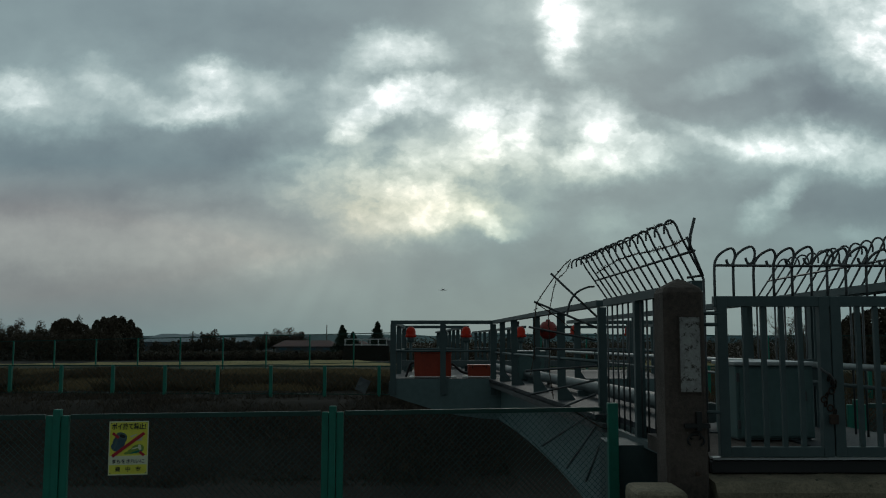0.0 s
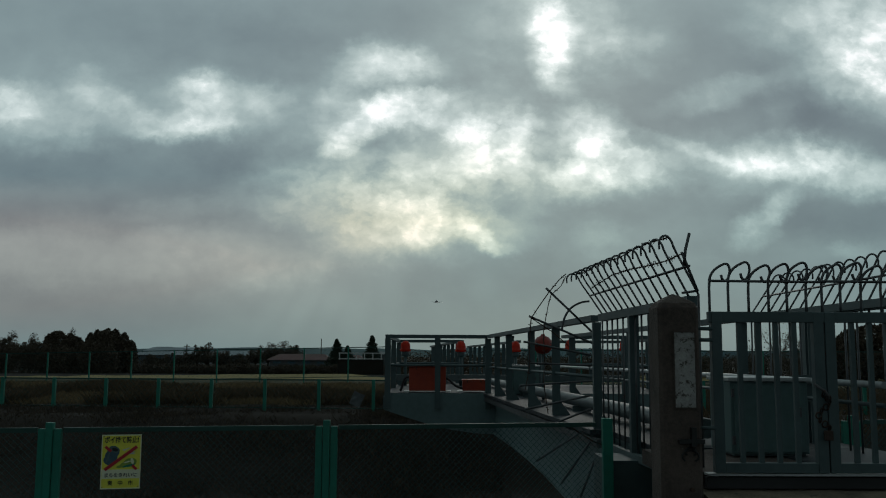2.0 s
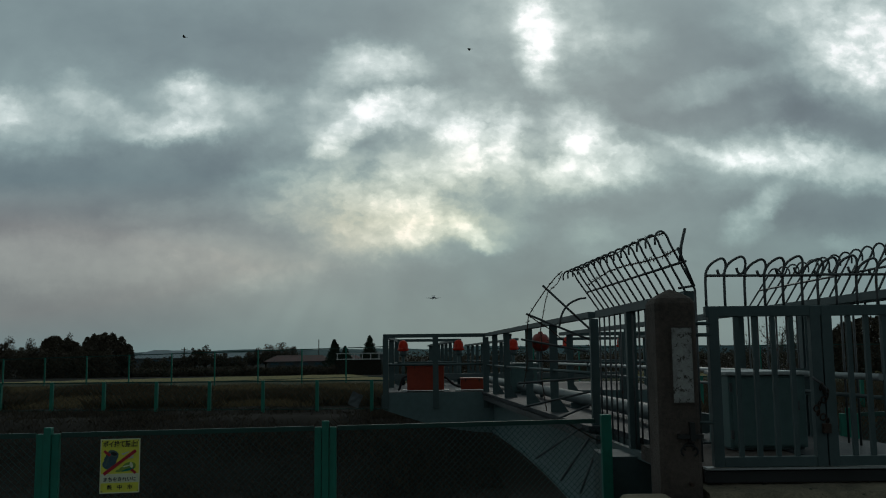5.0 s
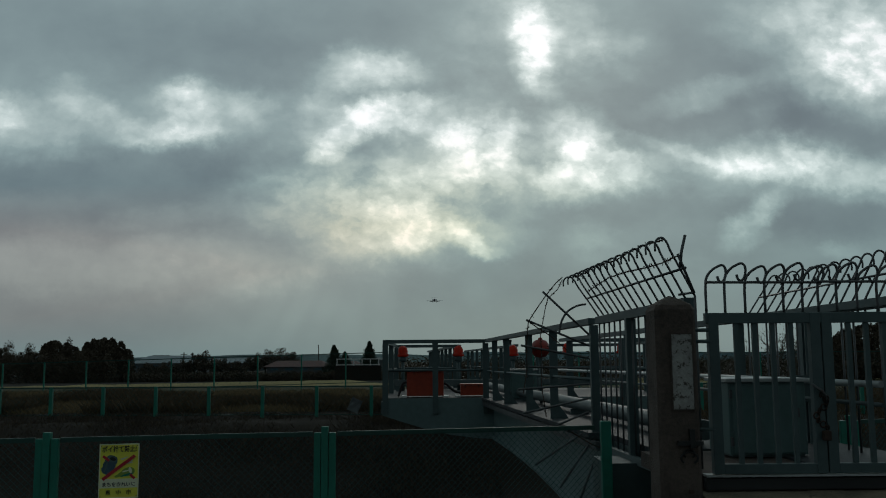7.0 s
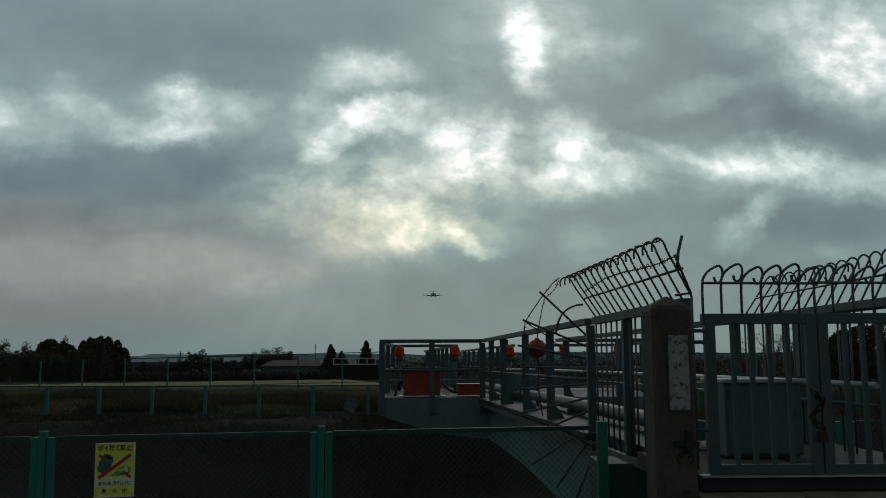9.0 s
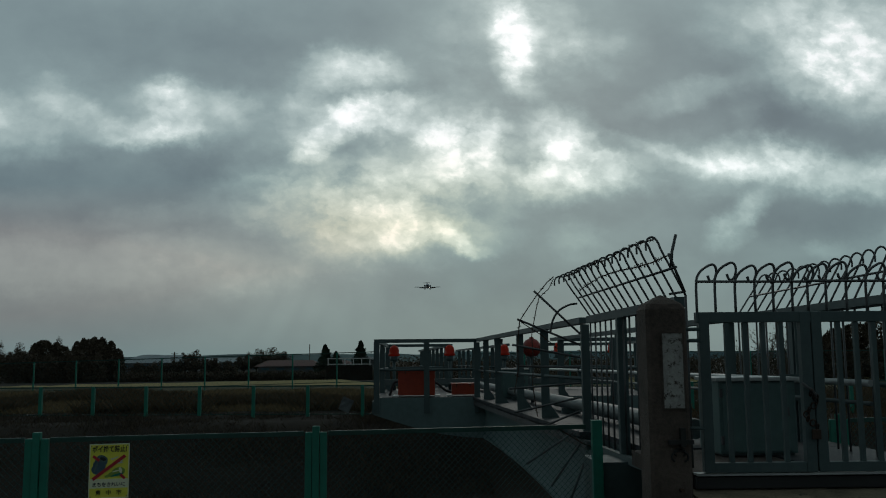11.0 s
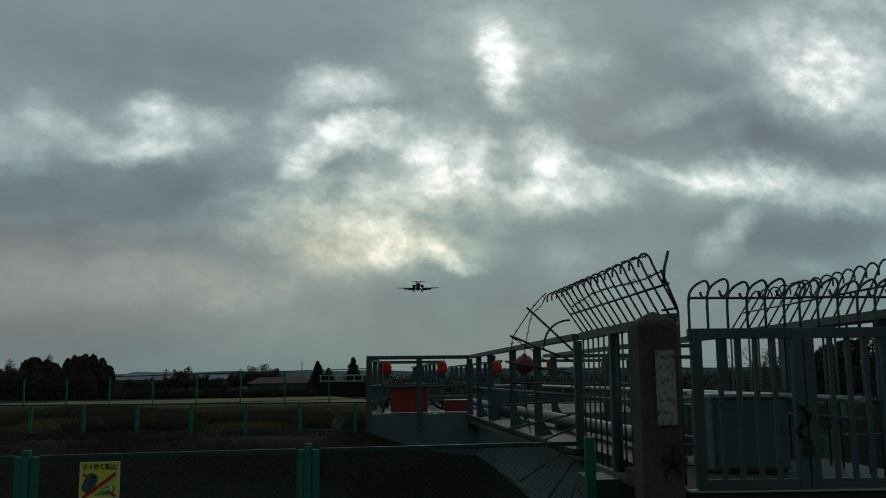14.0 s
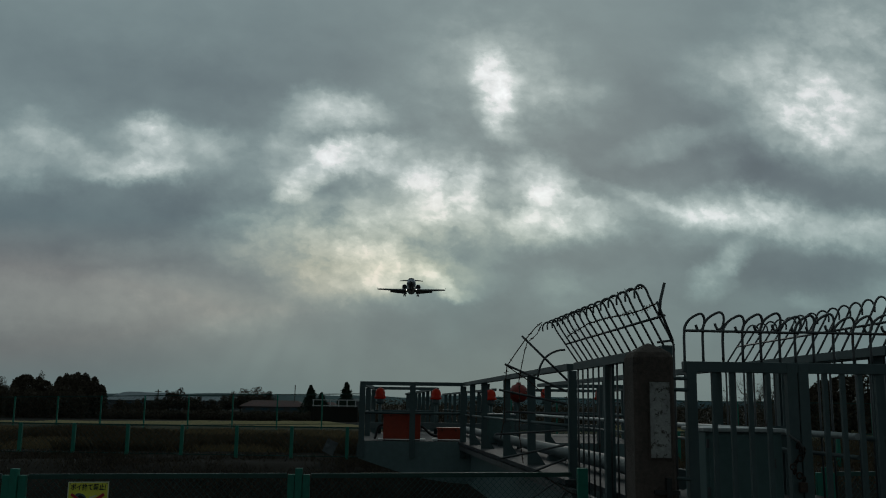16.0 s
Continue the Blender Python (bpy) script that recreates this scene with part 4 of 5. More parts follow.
def barbed(bm, pts, r=0.0055, every=0.09):
    """A twisted wire with short barbs."""
    pts = [Vector(p) for p in pts]
    tube(bm, pts, r, 4)
    rng = random.Random(len(pts))
    for a, b in zip(pts, pts[1:]):
        n = max(1, int((b - a).length / every))
        for i in range(n):
            c = a.lerp(b, (i + 0.5) / n)
            for _ in range(2):
                d = Vector((rng.uniform(-1, 1), rng.uniform(-1, 1), rng.uniform(-1, 1))).normalized() * 0.024
                tube(bm, [c - d, c + d], 0.0028, 4)


def side_cage(label, at, out, y0, y1, count):
    c = thing("anti_climb_guard", label, "guard", "anti-climb guards")
    for y in (7.7, y1 + 0.24):
        boxes("post", STEEL, c, (at(y) - 0.04, at(y) + 0.04, y - 0.04, y + 0.04, DECK_Z - 0.1, RAIL_Z - 0.072))
    beams("top_rail", STEEL, c, 0.07, 0.07, ((at(y0), y0 + 0.22, RAIL_Z - 0.035), (at(y1), y1 + 0.05, RAIL_Z - 0.035)))
    beams("bottom_rail", STEEL, c, 0.05, 0.06, ((at(y0) - 0.02, y0, DECK_Z - 0.12), (at(y1) - 0.02, y1, DECK_Z - 0.12)))
    for i in range(count):
        y = y0 + 0.06 + (y1 - y0 - 0.06) * i / (count - 1)
        x = at(y)
        rods("bar", ROD, c, 0.0085, [(x, y, DECK_Z - 0.12), (x, y, RAIL_Z)])
        rods("hook_bar", ROD, c, 0.008, hook_bar((x, y, RAIL_Z), out * (0.84 + 0.3 * (y - y0) / (y1 - y0)), 1.0, 0.0))
    for a, b in ((0.105, 0.178), (0.185, 0.31)):
        if b < 0.3:
            rods("cross_rod", ROD, c, 0.009, [(at(y0) + out * a * 0.84, y0 - 0.05, RAIL_Z + b), (at(y1) + out * a * 1.14, y1, RAIL_Z + b)])
    return c


left_cage = side_cage("leaning steel anti-climb guard with curled bar tops on the near railing", left_x, -1, 5.95, 8.85, 15)
right_cage = side_cage("leaning steel anti-climb guard with curled bar tops on the opposite railing", right_x, 1, 5.95, 8.85, 15)
rods("end_rod", ROD, left_cage, 0.009, [(1.70, 5.9, 2.03), (1.62, 5.9, 2.24), (1.60, 5.9, 2.29)])
rods("end_rod", ROD, left_cage, 0.008, [(1.70, 5.9, 2.035), (1.595, 5.9, 2.02)])
rods("end_spike", ROD, left_cage, 0.01, [(1.615, 5.9, 2.2), (1.625, 5.9, 2.3), (1.655, 5.9, 2.415)])


def fan_guard():
    """Bars spread like a fan from the end of the near guard."""
    f = thing("fan_guard", "fan of loose steel bars with sagging barbed wire", "guard")
    y = 8.95
    spokes = [((1.52, 1.85), (1.07, 2.28)), ((1.52, 1.74), (0.9, 2.0)), ((1.51, 1.62), (0.845, 1.75)), ((1.51, 1.52), (0.91, 1.54)),
              ((1.51, 1.37), (0.81, 1.32)), ((1.5, 1.23), (0.85, 1.09)), ((1.5, 1.1), (1.15, 0.96)), ((1.42, 0.89), (0.96, 0.593)), ((1.55, 0.87), (1.2, 0.38)), ((1.55, 0.66), (1.385, 0.255))]
    for (xa, za), (xb, zb) in spokes:
        rods("spoke", ROD, f, 0.011, [(xa, y, za), (xb, y, zb)])
    rods("hoop", ROD, f, 0.011, smooth([(1.225, y, 1.86), (1.235, y, 1.94), (1.27, y, 2.03), (1.33, y, 2.1), (1.43, y, 2.145), (1.5, y, 2.15)]))
    wires = [[(1.27, y, 2.42), (1.2, y - 0.01, 2.36), (1.1, y - 0.02, 2.24), (1.0, y - 0.02, 2.1), (0.92, y - 0.02, 1.98), (0.9, y, 1.75), (0.9, y, 1.5), (0.86, y, 1.28)],
             [(1.27, y, 2.4), (1.22, y, 2.3), (1.12, y, 2.21), (1.09, y, 2.1), (1.06, y, 1.95), (1.04, y, 1.84), (1.05, y, 1.6), (1.04, y, 1.35), (1.08, y, 1.05)],
             [(0.9, y, 2.0), (1.0, y, 1.93), (1.14, y, 1.84), (1.3, y, 1.7)]]
    for wpts in wires:
        bm = bmesh.new()
        barbed(bm, wpts)
        part("barbed_wire", bm, RUST, f)


fan_guard()
bm = bmesh.new()
barbed(bm, [(left_x(y) - 0.13 + 0.02 * math.sin(y * 3), y, RAIL_Z + 0.27 - 0.02 * math.sin(y * 2.3)) for y in (5.9, 6.3, 6.8, 7.3, 7.8, 8.3, 8.8)])
part("barbed_wire", bm, RUST, left_cage)
bm = bmesh.new()
barbed(bm, [(left_x(y) - (0.2 + 0.014 * (y - 6)) * 1.05, y, RAIL_Z + 0.385 + 0.012 * math.sin(y * 5)) for y in (5.97, 6.4, 6.8, 7.2, 7.6, 8.0, 8.4, 8.85)])
part("barbed_wire", bm, RUST, left_cage)


# ---- gate ----
def gate_leaf(x0, x1, y, swing, label):
    g = thing("gate_leaf", label, "gate", "leaves of the double gate")
    z0, z1 = 0.9, 1.885
    fr = 0.032
    for x in (x0 + fr, x1 - fr):
        boxes("stile", STEEL, g, (x - fr, x + fr, -0.03, 0.03, z0, z1), round_by=0.004)
    boxes("top_bar", STEEL, g, (x0 - 0.015, x1 + 0.002, -0.026, 0.026, z1 - 0.064, z1 + 0.002), round_by=0.004)
    boxes("bottom_bar", STEEL, g, (x0 + 0.065, x1 - 0.065, -0.026, 0.026, z0, z0 + 0.06), round_by=0.004)
    n = 4
    for i in range(n):
        x = x0 + 0.064 + (x1 - x0 - 0.128) * (i + 1) / (n + 1)
        boxes("bar", STEEL, g, (x - 0.014, x + 0.014, -0.014, 0.014, z0 + 0.06, z1 - 0.065))
    step = 0.1225
    k = 0
    while x0 + k * step < x1 + 0.02:
        x = x0 + k * step
        curl = [(0, 0), (0, 0.19), (0.012, 0.235), (0.045, 0.275), (0.10, 0.305), (0.122, 0.305), (0.136, 0.285), (0.138, 0.25), (0.125, 0.21), (0.105, 0.195), (0.088, 0.205), (0.08, 0.235)]
        tilt = 0.012 * math.sin(k * 2.1)
        rods("curled_bar", ROD, g, 0.0085, smooth([(x + a, 0.012 * math.sin(k * 1.7 + a * 9), z1 + b + tilt * min(1, b * 4)) for a, b in curl], 1), sides=6)
        k += 1
    rods("cross_rod", ROD, g, 0.0085, [(x0 - 0.005, -0.012, z1 + 0.195), (x1, -0.012, z1 + 0.19)])
    g.matrix_basis = pose(0, y, 0, 0, 0, swing)
    return g


leaf_a = gate_leaf(1.705, 2.405, 5.67, 0.0, "grey barred gate leaf with curled rod top")
leaf_b = gate_leaf(2.413, 3.1, 5.67, 0.0, "grey barred gate leaf with curled rod top, chained shut")


def gate_lock():
    t = thing("gate_chain", "rusty chain and padlock holding the gate leaves", "chain")
    for i in range(9):
        a = i * 0.7
        cx, cz = 2.38 + 0.035 * math.sin(a * 1.3), 1.38 - i * 0.026
        bm = bmesh.new()
        ring = [(cx + 0.018 * math.cos(k * math.tau / 8) * (1 if i % 2 else 0.4), 5.63 - 0.012 * math.sin(k * math.tau / 8) * (0.3 if i % 2 else 1), cz + 0.02 * math.sin(k * math.tau / 8)) for k in range(9)]
        tube(bm, ring, 0.005, 5)
        part("chain_link", bm, RUST, t)
    rods("shackle", ROD, t, 0.009, [(2.33, 5.63, 1.44), (2.34, 5.61, 1.425), (2.375, 5.6, 1.40), (2.4, 5.61, 1.37), (2.40, 5.62, 1.33)], sides=8)
    boxes("padlock", RUST, t, (2.37, 2.42, 5.6, 5.63, 1.1, 1.16), round_by=0.006)


gate_lock()


def hinge_arm(z):
    rods("hinge_arm", STEEL, leaf_a, 0.012, [(1.6, -0.02, z), (1.72, -0.02, z)])


for hz in (1.78, 1.17, 1.71):
    hinge_arm(hz)


# ---- concrete gate pillar ----
def pillar():
    p = thing("gate_pillar", "stained old concrete gate pillar with a blank peeling plate", "pillar")
    bm = bmesh.new()
    x0, x1, y0, y1 = 1.325, 1.578, 5.45, 5.73
    levels = [(-0.3, 0.0), (1.9, 0.004), (1.93, 0.018), (1.955, 0.055), (1.98, 0.1), (1.99, 0.122)]
    rings = []
    c = 0.02
    for z, inset in levels:
        a, b, e, f = x0 + inset, x1 - inset, y0 + inset, y1 - inset
        k = max(0.006, c * (1 - inset * 5))
        rings.append([bm.verts.new((px, py, z)) for px, py in ((a + k, e), (b - k, e), (b, e + k), (b, f - k), (b - k, f), (a + k, f), (a, f - k), (a, e + k))])
    for r0, r1 in zip(rings, rings[1:]):
        for i in range(8):
            bm.faces.new((r0[i], r0[(i + 1) % 8], r1[(i + 1) % 8], r1[i]))
    bm.faces.new(rings[-1])
    bm.faces.new(rings[0][::-1])
    part("shaft", bm, CONCRETE, p)
    boxes("name_plate", PLATE, p, (1.418, 1.54, 5.442, 5.449, 1.305, 1.75), round_by=0.002, label="peeling white name plate, blank")
    boxes("plate_frame", CONCRETE, p, (1.41, 1.417, 5.44, 5.449, 1.298, 1.757), (1.541, 1.548, 5.44, 5.449, 1.298, 1.757), (1.418, 1.54, 5.44, 5.449, 1.751, 1.757), (1.418, 1.54, 5.44, 5.449, 1.298, 1.304))
    # thin bars stand in for a cross daubed in black paint
    boxes("painted_cross", INK, p, (1.43, 1.58, 5.42, 5.449, 1.095, 1.12), (1.5, 1.53, 5.415, 5.4495, 1.08, 1.19))
    for cz, r in ((1.045, 0.034), (1.02, 0.05)):
        bm = bmesh.new()
        tube(bm, [(1.5 + r * math.cos(a * 0.5), 5.4495, cz + 0.7 * r * math.sin(a * 0.5)) for a in range(-2, 9)], 0.006, 4)
        part("paint_mark", bm, INK, p, "daubed black paint loop")
    rods("bolt", RUST, p, 0.012, [(1.5, 5.45, 0.83), (1.5, 5.41, 0.83)])


pillar()


def kerb_wall():
    w = thing("kerb_wall", "low weathered concrete wall under the gate", "wall", kind="structure")
    bm = bmesh.new()
    n = 24
    x0, x1 = 1.61, 6.0
    rows = []
    for i in range(n + 1):
        x = x0 + (x1 - x0) * i / n
        j = lambda s: 0.012 * noise.noise((x * 4, s, 0))
        rows.append([bm.verts.new(p) for p in ((x, 5.42 + j(1), -0.2), (x, 5.42 + j(2), 0.72 + j(3)), (x, 5.46, 0.775 + j(4)), (x, 5.62, 0.79 + j(5)), (x, 5.75, 0.79), (x, 5.75, -0.2))])
    for a, b in zip(rows, rows[1:]):
        for k in range(5):
            bm.faces.new((a[k], b[k], b[k + 1], a[k + 1]))
    bm.faces.new(rows[0])
    bm.faces.new(rows[-1][::-1])
    part("wall", bm, KERB, w)
    # black strip puts the shade of the gap below the gate into colour
    boxes("dark_gap_sill", BLACK, w, (1.66, 3.3, 5.68, 5.74, 0.8, 0.87), round_by=0.005, label="steel sill below the gate, blackened as the dark gap")
    boxes("threshold", PIPE, w, (1.66, 3.3, 5.65, 5.74, 0.882, 0.895))


kerb_wall()


def corner_block():
    b = bmesh.new()
    box(b, 1.06, 1.35, 5.05, 5.42, -0.1, 0.79)
    bevel(b, 0.05, 3)
    tagged(part("concrete_block", b, KERB), "rough rounded concrete block beside the pillar", "block")


corner_block()


# ---- litter bag on the far bank ----
def litter():
    bm = bmesh.new()
    bmesh.ops.create_grid(bm, x_segments=6, y_segments=8, size=0.5)
    for v in bm.verts:
        v.co = Vector((v.co.x * 0.42, v.co.y * 0.5, 0.06 * noise.noise((v.co.x * 3, v.co.y * 3, 1))))
    bmesh.ops.solidify(bm, geom=bm.faces[:], thickness=0.02)
    ob = part("plastic_sheet", bm, WALL)
    ob.matrix_basis = pose(-2.95, 33.55, 0.03, 80, 25, 12)
    tagged(ob, "grey-green torn plastic sheet caught on the bank fence", "litter")


litter()


# ---- trees ----
def leaf_cloud(bm_verts, bm_faces, rng, centre, radii, count, size):
    cx, cy, cz = centre
    for _ in range(count):
        u = rng.uniform(0.35, 1) ** 0.5
        a, s = rng.uniform(0, math.tau), rng.uniform(-1, 1)
        q = math.sqrt(1 - s * s)
        p = Vector((cx + radii[0] * u * q * math.cos(a), cy + radii[1] * u * q * math.sin(a), cz + radii[2] * u * s))
        d1 = Vector((rng.gauss(0, 1), rng.gauss(0, 1), rng.gauss(0, 1))).normalized()
        d2 = d1.cross(Vector((rng.gauss(0, 1), rng.gauss(0, 1), rng.gauss(0, 1)))).normalized()
        w = size * rng.uniform(0.5, 1.3)
        k = len(bm_verts)
        bm_verts += [tuple(p - d1 * w), tuple(p + d2 * w * 0.5), tuple(p + d1 * w), tuple(p - d2 * w * 0.5)]
        bm_faces.append((k, k + 1, k + 2, k + 3))


def tree(label, x, y, height, spread, kind, seed, density=1.0):
    rng = random.Random(seed)
    t = thing("tree", label, "tree")
    base = land_height(x, y)
    t.location = (x, y, base)
    trunk = bmesh.new()
    verts, faces = [], []
    if kind == "conifer":
        tube(trunk, [(0, 0, -0.2), (0.03, 0, height * 0.5), (0, 0, height * 0.97)], height * 0.03, 7, 0.01)
        layers = 24
        for i in range(layers):
            k = i / (layers - 1)
            r = spread * (1 - k) ** 0.85 * rng.uniform(0.8, 1.15) + 0.05
            z = height * (0.12 + 0.86 * k)
            for j in range(11):
                a = rng.uniform(0, math.tau)
                tip = (r * math.cos(a), r * math.sin(a), z - r * 0.25)
                tube(trunk, [(0, 0, z), tip], 0.02, 4, 0.006)
                for m in (0.35, 0.65, 0.95):
                    leaf_cloud(verts, faces, rng, (tip[0] * m, tip[1] * m, z + (tip[2] - z) * m), (0.16 * height / 4, 0.16 * height / 4, 0.17 * height / 4), int(9 * density), 0.09 * height / 4)
        mat = NEEDLE
    elif kind == "bare":
        def limb(p, d, length, r, depth):
            q = p + d * length
            mid = p.lerp(q, 0.5) + Vector((rng.gauss(0, 1), rng.gauss(0, 1), 0)) * length * 0.05
            tube(trunk, [p, mid, q], r, 4, r * 0.6)
            if depth:
                for _ in range(3 if depth > 1 else 4):
                    nd = (d + Vector((rng.gauss(0, 0.5), rng.gauss(0, 0.5), rng.gauss(0.12, 0.3)))).normalized()
                    limb(p.lerp(q, rng.uniform(0.55, 1)), nd, length * rng.uniform(0.55, 0.8), r * 0.55, depth - 1)
        limb(Vector((0, 0, -0.2)), Vector((0, 0, 1)), height * 0.36, spread * 0.06, 4)
        leaf_cloud(verts, faces, rng, (0, 0, height * 0.7), (spread * 0.7, spread * 0.7, height * 0.25), int(120 * density), 0.09)
        mat = LEAF
    elif kind == "bush":
        tube(trunk, [(0, 0, -0.2), (0.1, 0, height * 0.3), (0, 0.1, height * 0.8)], height * 0.04, 7, height * 0.01)
        for i in range(14):
            a, z = rng.uniform(0, math.tau), height * rng.uniform(0.3, 0.75)
            tube(trunk, [(0, 0, z * 0.6), (spread * 0.7 * math.cos(a), spread * 0.7 * math.sin(a), z)], 0.06, 4, 0.02)
        for i in range(int(1900 * density)):
            a, k = rng.uniform(0, math.tau), rng.uniform(0.03, 1)
            full = math.sqrt(max(0.0, 1 - max(0.0, (k - 0.25) / 0.75) ** 1.5))
            lump = 1 + 0.35 * noise.noise((math.cos(a) * 1.6 + seed, math.sin(a) * 1.6, k * 3.5)) + 0.25 * noise.noise((math.cos(a) * 5 + seed, math.sin(a) * 5, k * 9))
            r = spread * full * lump * rng.uniform(0.5, 1) ** 0.5
            leaf_cloud(verts, faces, rng, (r * math.cos(a), r * math.sin(a), height * k * (0.93 + 0.07 * lump)), (0.16, 0.16, 0.13), 3, 0.13)
        mat = LEAF
    else:
        tube(trunk, [(0, 0, -0.2), (0.1, 0, height * 0.3), (0, 0.1, height * 0.75)], height * 0.035, 7, height * 0.012)
        for i in range(int(26 * density)):
            a, rr = rng.uniform(0, math.tau), spread * math.sqrt(rng.uniform(0, 1))
            z = height * rng.uniform(0.3, 0.86 - 0.35 * (rr / spread) ** 2)
            c = (rr * math.cos(a), rr * math.sin(a), z)
            tube(trunk, [(0, 0, z * 0.55), c], 0.05, 4, 0.015)
            s = rng.uniform(0.2, 0.3) * spread
            leaf_cloud(verts, faces, rng, c, (s, s, s * 0.85), 80, 0.06 * (1 + spread * 0.35))
        mat = LEAF
    part("trunk", trunk, BARK, t)
    me = bpy.data.meshes.new("crown")
    me.from_pydata(verts, [], faces)
    me.materials.append(mat)
    ob = new("crown", me)
    ob.parent = t
    return t


EVERGREEN = "dense dark evergreen tree at the airfield edge"
for i, (tx, th, ts, dn) in enumerate([(-39.9, 4.95, 3.1, 3.2), (-38.9, 5.1, 0.9, 0.5), (-40.0, 5.25, 0.8, 0.5), (-41.0, 5.05, 0.8, 0.5), (-37.8, 4.7, 0.9, 0.5), (-42.1, 4.7, 0.9, 0.5),
                                      (-45.7, 4.85, 2.1, 2.0), (-46.9, 4.55, 0.9, 0.5), (-44.5, 4.65, 0.9, 0.5), (-43.5, 4.2, 1.6, 1.1), (-37.0, 3.8, 1.0, 0.6)]):
    tree(EVERGREEN, tx, 109.5 + 0.4 * (i % 3), th, ts, "bush", 10 + i, dn)
for i, (tx, th, ts) in enumerate([(-48.6, 5.0, 1.2), (-49.9, 4.6, 1.1), (-51.2, 5.5, 1.2), (-52.4, 5.0, 1.2), (-53.8, 5.6, 1.3), (-55.2, 5.0, 1.3), (-57, 5.4, 1.4)]):
    tree("ragged dark tree with thin foliage", tx, 109 + (i % 2), th - 0.3, ts * 1.15, "tree", 30 + i, 2.2)
for i, (tx, th, ts) in enumerate([(-49.2, 5.6, 1.0), (-51.8, 5.9, 1.1), (-54.5, 5.9, 1.1), (-44.5, 6.3, 0.7)]):
    tree("half-bare tree with thin ragged foliage", tx, 111, th - 0.5, ts, "bare", 45 + i, 3.0)
for i, (tx, ty, th, ts) in enumerate([(-28.2, 112, 3.4, 1.3), (-29.8, 113, 3.1, 1.0), (-26.4, 112, 2.6, 1.3), (-24.6, 113, 2.0, 1.2), (-31.2, 113, 2.0, 1.2), (-33.0, 112, 1.8, 1.3), (-35.2, 113, 1.6, 1.4)]):
    tree("round-headed dark tree among the far sheds", tx, ty, th + 0.9, ts, "tree", 50 + i, 1.8)
for i, (tx, ty, th, ts) in enumerate([(-26.0, 152, 4.5, 2.2), (-28.3, 152, 4.4, 2.0), (-24.2, 153, 3.8, 1.7), (-30.6, 153, 3.2, 1.5)]):
    tree("broad dark tree behind the red roof", tx, ty, th + 0.6, ts, "tree", 60 + i, 2.4)
tree("dark pointed conifer at the airfield edge", -12.2, 110, 4.1, 1.9, "conifer", 71)
tree("dark conifer beside a taller one", -10.9, 110, 3.3, 1.7, "conifer", 72)
tree("slender dark conifer standing alone", -7.95, 110, 4.5, 1.7, "conifer", 73)
for i, (tx, ty, th, ts) in enumerate([(30.3, 69, 2.5, 1.2), (31.9, 70, 3.3, 1.7), (33.4, 70, 3.7, 2.3), (35.4, 70, 4.3, 2.4), (37.8, 70, 4.6, 2.6)]):
    tree("dark evergreen tree beyond the gate", tx, ty, th + 0.6, ts, "bush", 80 + i, 1.0)
for i, (tx, ty, th, ts) in enumerate([(25.6, 68, 4.0, 1.4), (27.4, 69, 4.2, 1.6), (24.4, 70, 3.2, 1.2), (26.5, 71, 4.4, 1.5), (28.6, 71, 3.6, 1.4)]):
    tree("bare winter tree beyond the walkway", tx, ty, th + 0.6, ts, "bare", 90 + i, 0.3)


def hedge(label, x0, x1, y, h, seed):
    rng = random.Random(seed)
    verts, faces = [], []
    n = int((x1 - x0) * 4)
    for i in range(n):
        x = x0 + (x1 - x0) * (i + rng.random()) / n
        hh = h * rng.uniform(0.75, 1.1)
        leaf_cloud(verts, faces, rng, (x, y + rng.uniform(-0.6, 0.6), land_height(x, y) + hh * 0.45), (0.7, 0.7, hh * 0.55), 300, 0.0011 * y)
    me = bpy.data.meshes.new("hedge")
    me.from_pydata(verts, [], faces)
    me.materials.append(LEAF)
    tagged(new("hedge", me), label, "hedge", kind="stuff")


hedge("long dark hedge at the far edge of the turf", -62, -37.5, 106, 3.6, 5)
hedge("long dark clipped hedge before the sheds", -36, -3, 107, 1.1, 6)
hedge("dark hedge beyond the walkway", -3, 46, 74, 2.3, 7)


# ---- far sheds, roofs and hills ----
def shed(label, x, y, w, d, eave, ridge, roof_mat, windows=0):
    s = thing("shed", label, "building")
    boxes("wall", WALL, s, (x - w / 2, x + w / 2, y, y + d, -0.7, eave))
    bm = bmesh.new()
    o = 0.5
    a = [bm.verts.new(p) for p in ((x - w / 2 - o, y - o, eave + 0.01), (x + w / 2 + o, y - o, eave + 0.01), (x + w / 2 + o, y + d + o, eave + 0.01), (x - w / 2 - o, y + d + o, eave + 0.01), (x - w / 2 + ridge, y + d / 2, ridge + eave), (x + w / 2 - ridge, y + d / 2, ridge + eave))]
    for f in ((0, 1, 5, 4), (2, 3, 4, 5), (1, 2, 5), (3, 0, 4), (3, 2, 1, 0)):
        bm.faces.new([a[i] for i in f])
    part("roof", bm, roof_mat, s)
    for i in range(windows):
        wx = x - w / 2 + w * (i + 0.5) / windows
        boxes("window", BLUE, s, (wx - 0.6, wx + 0.6, y - 0.06, y - 0.003, eave * 0.45, eave * 0.8))


shed("long low hangar with a blue-grey roof", -66, 220, 15, 18, 1.7, 1.9, BLUE_ROOF, 6)
shed("low shed with a blue-grey roof", -54, 245, 16, 14, 1.6, 1.3, BLUE_ROOF, 3)
shed("low house with a red tile roof", -21.3, 140, 9, 6, 0.95, 0.95, RED_ROOF, 4)
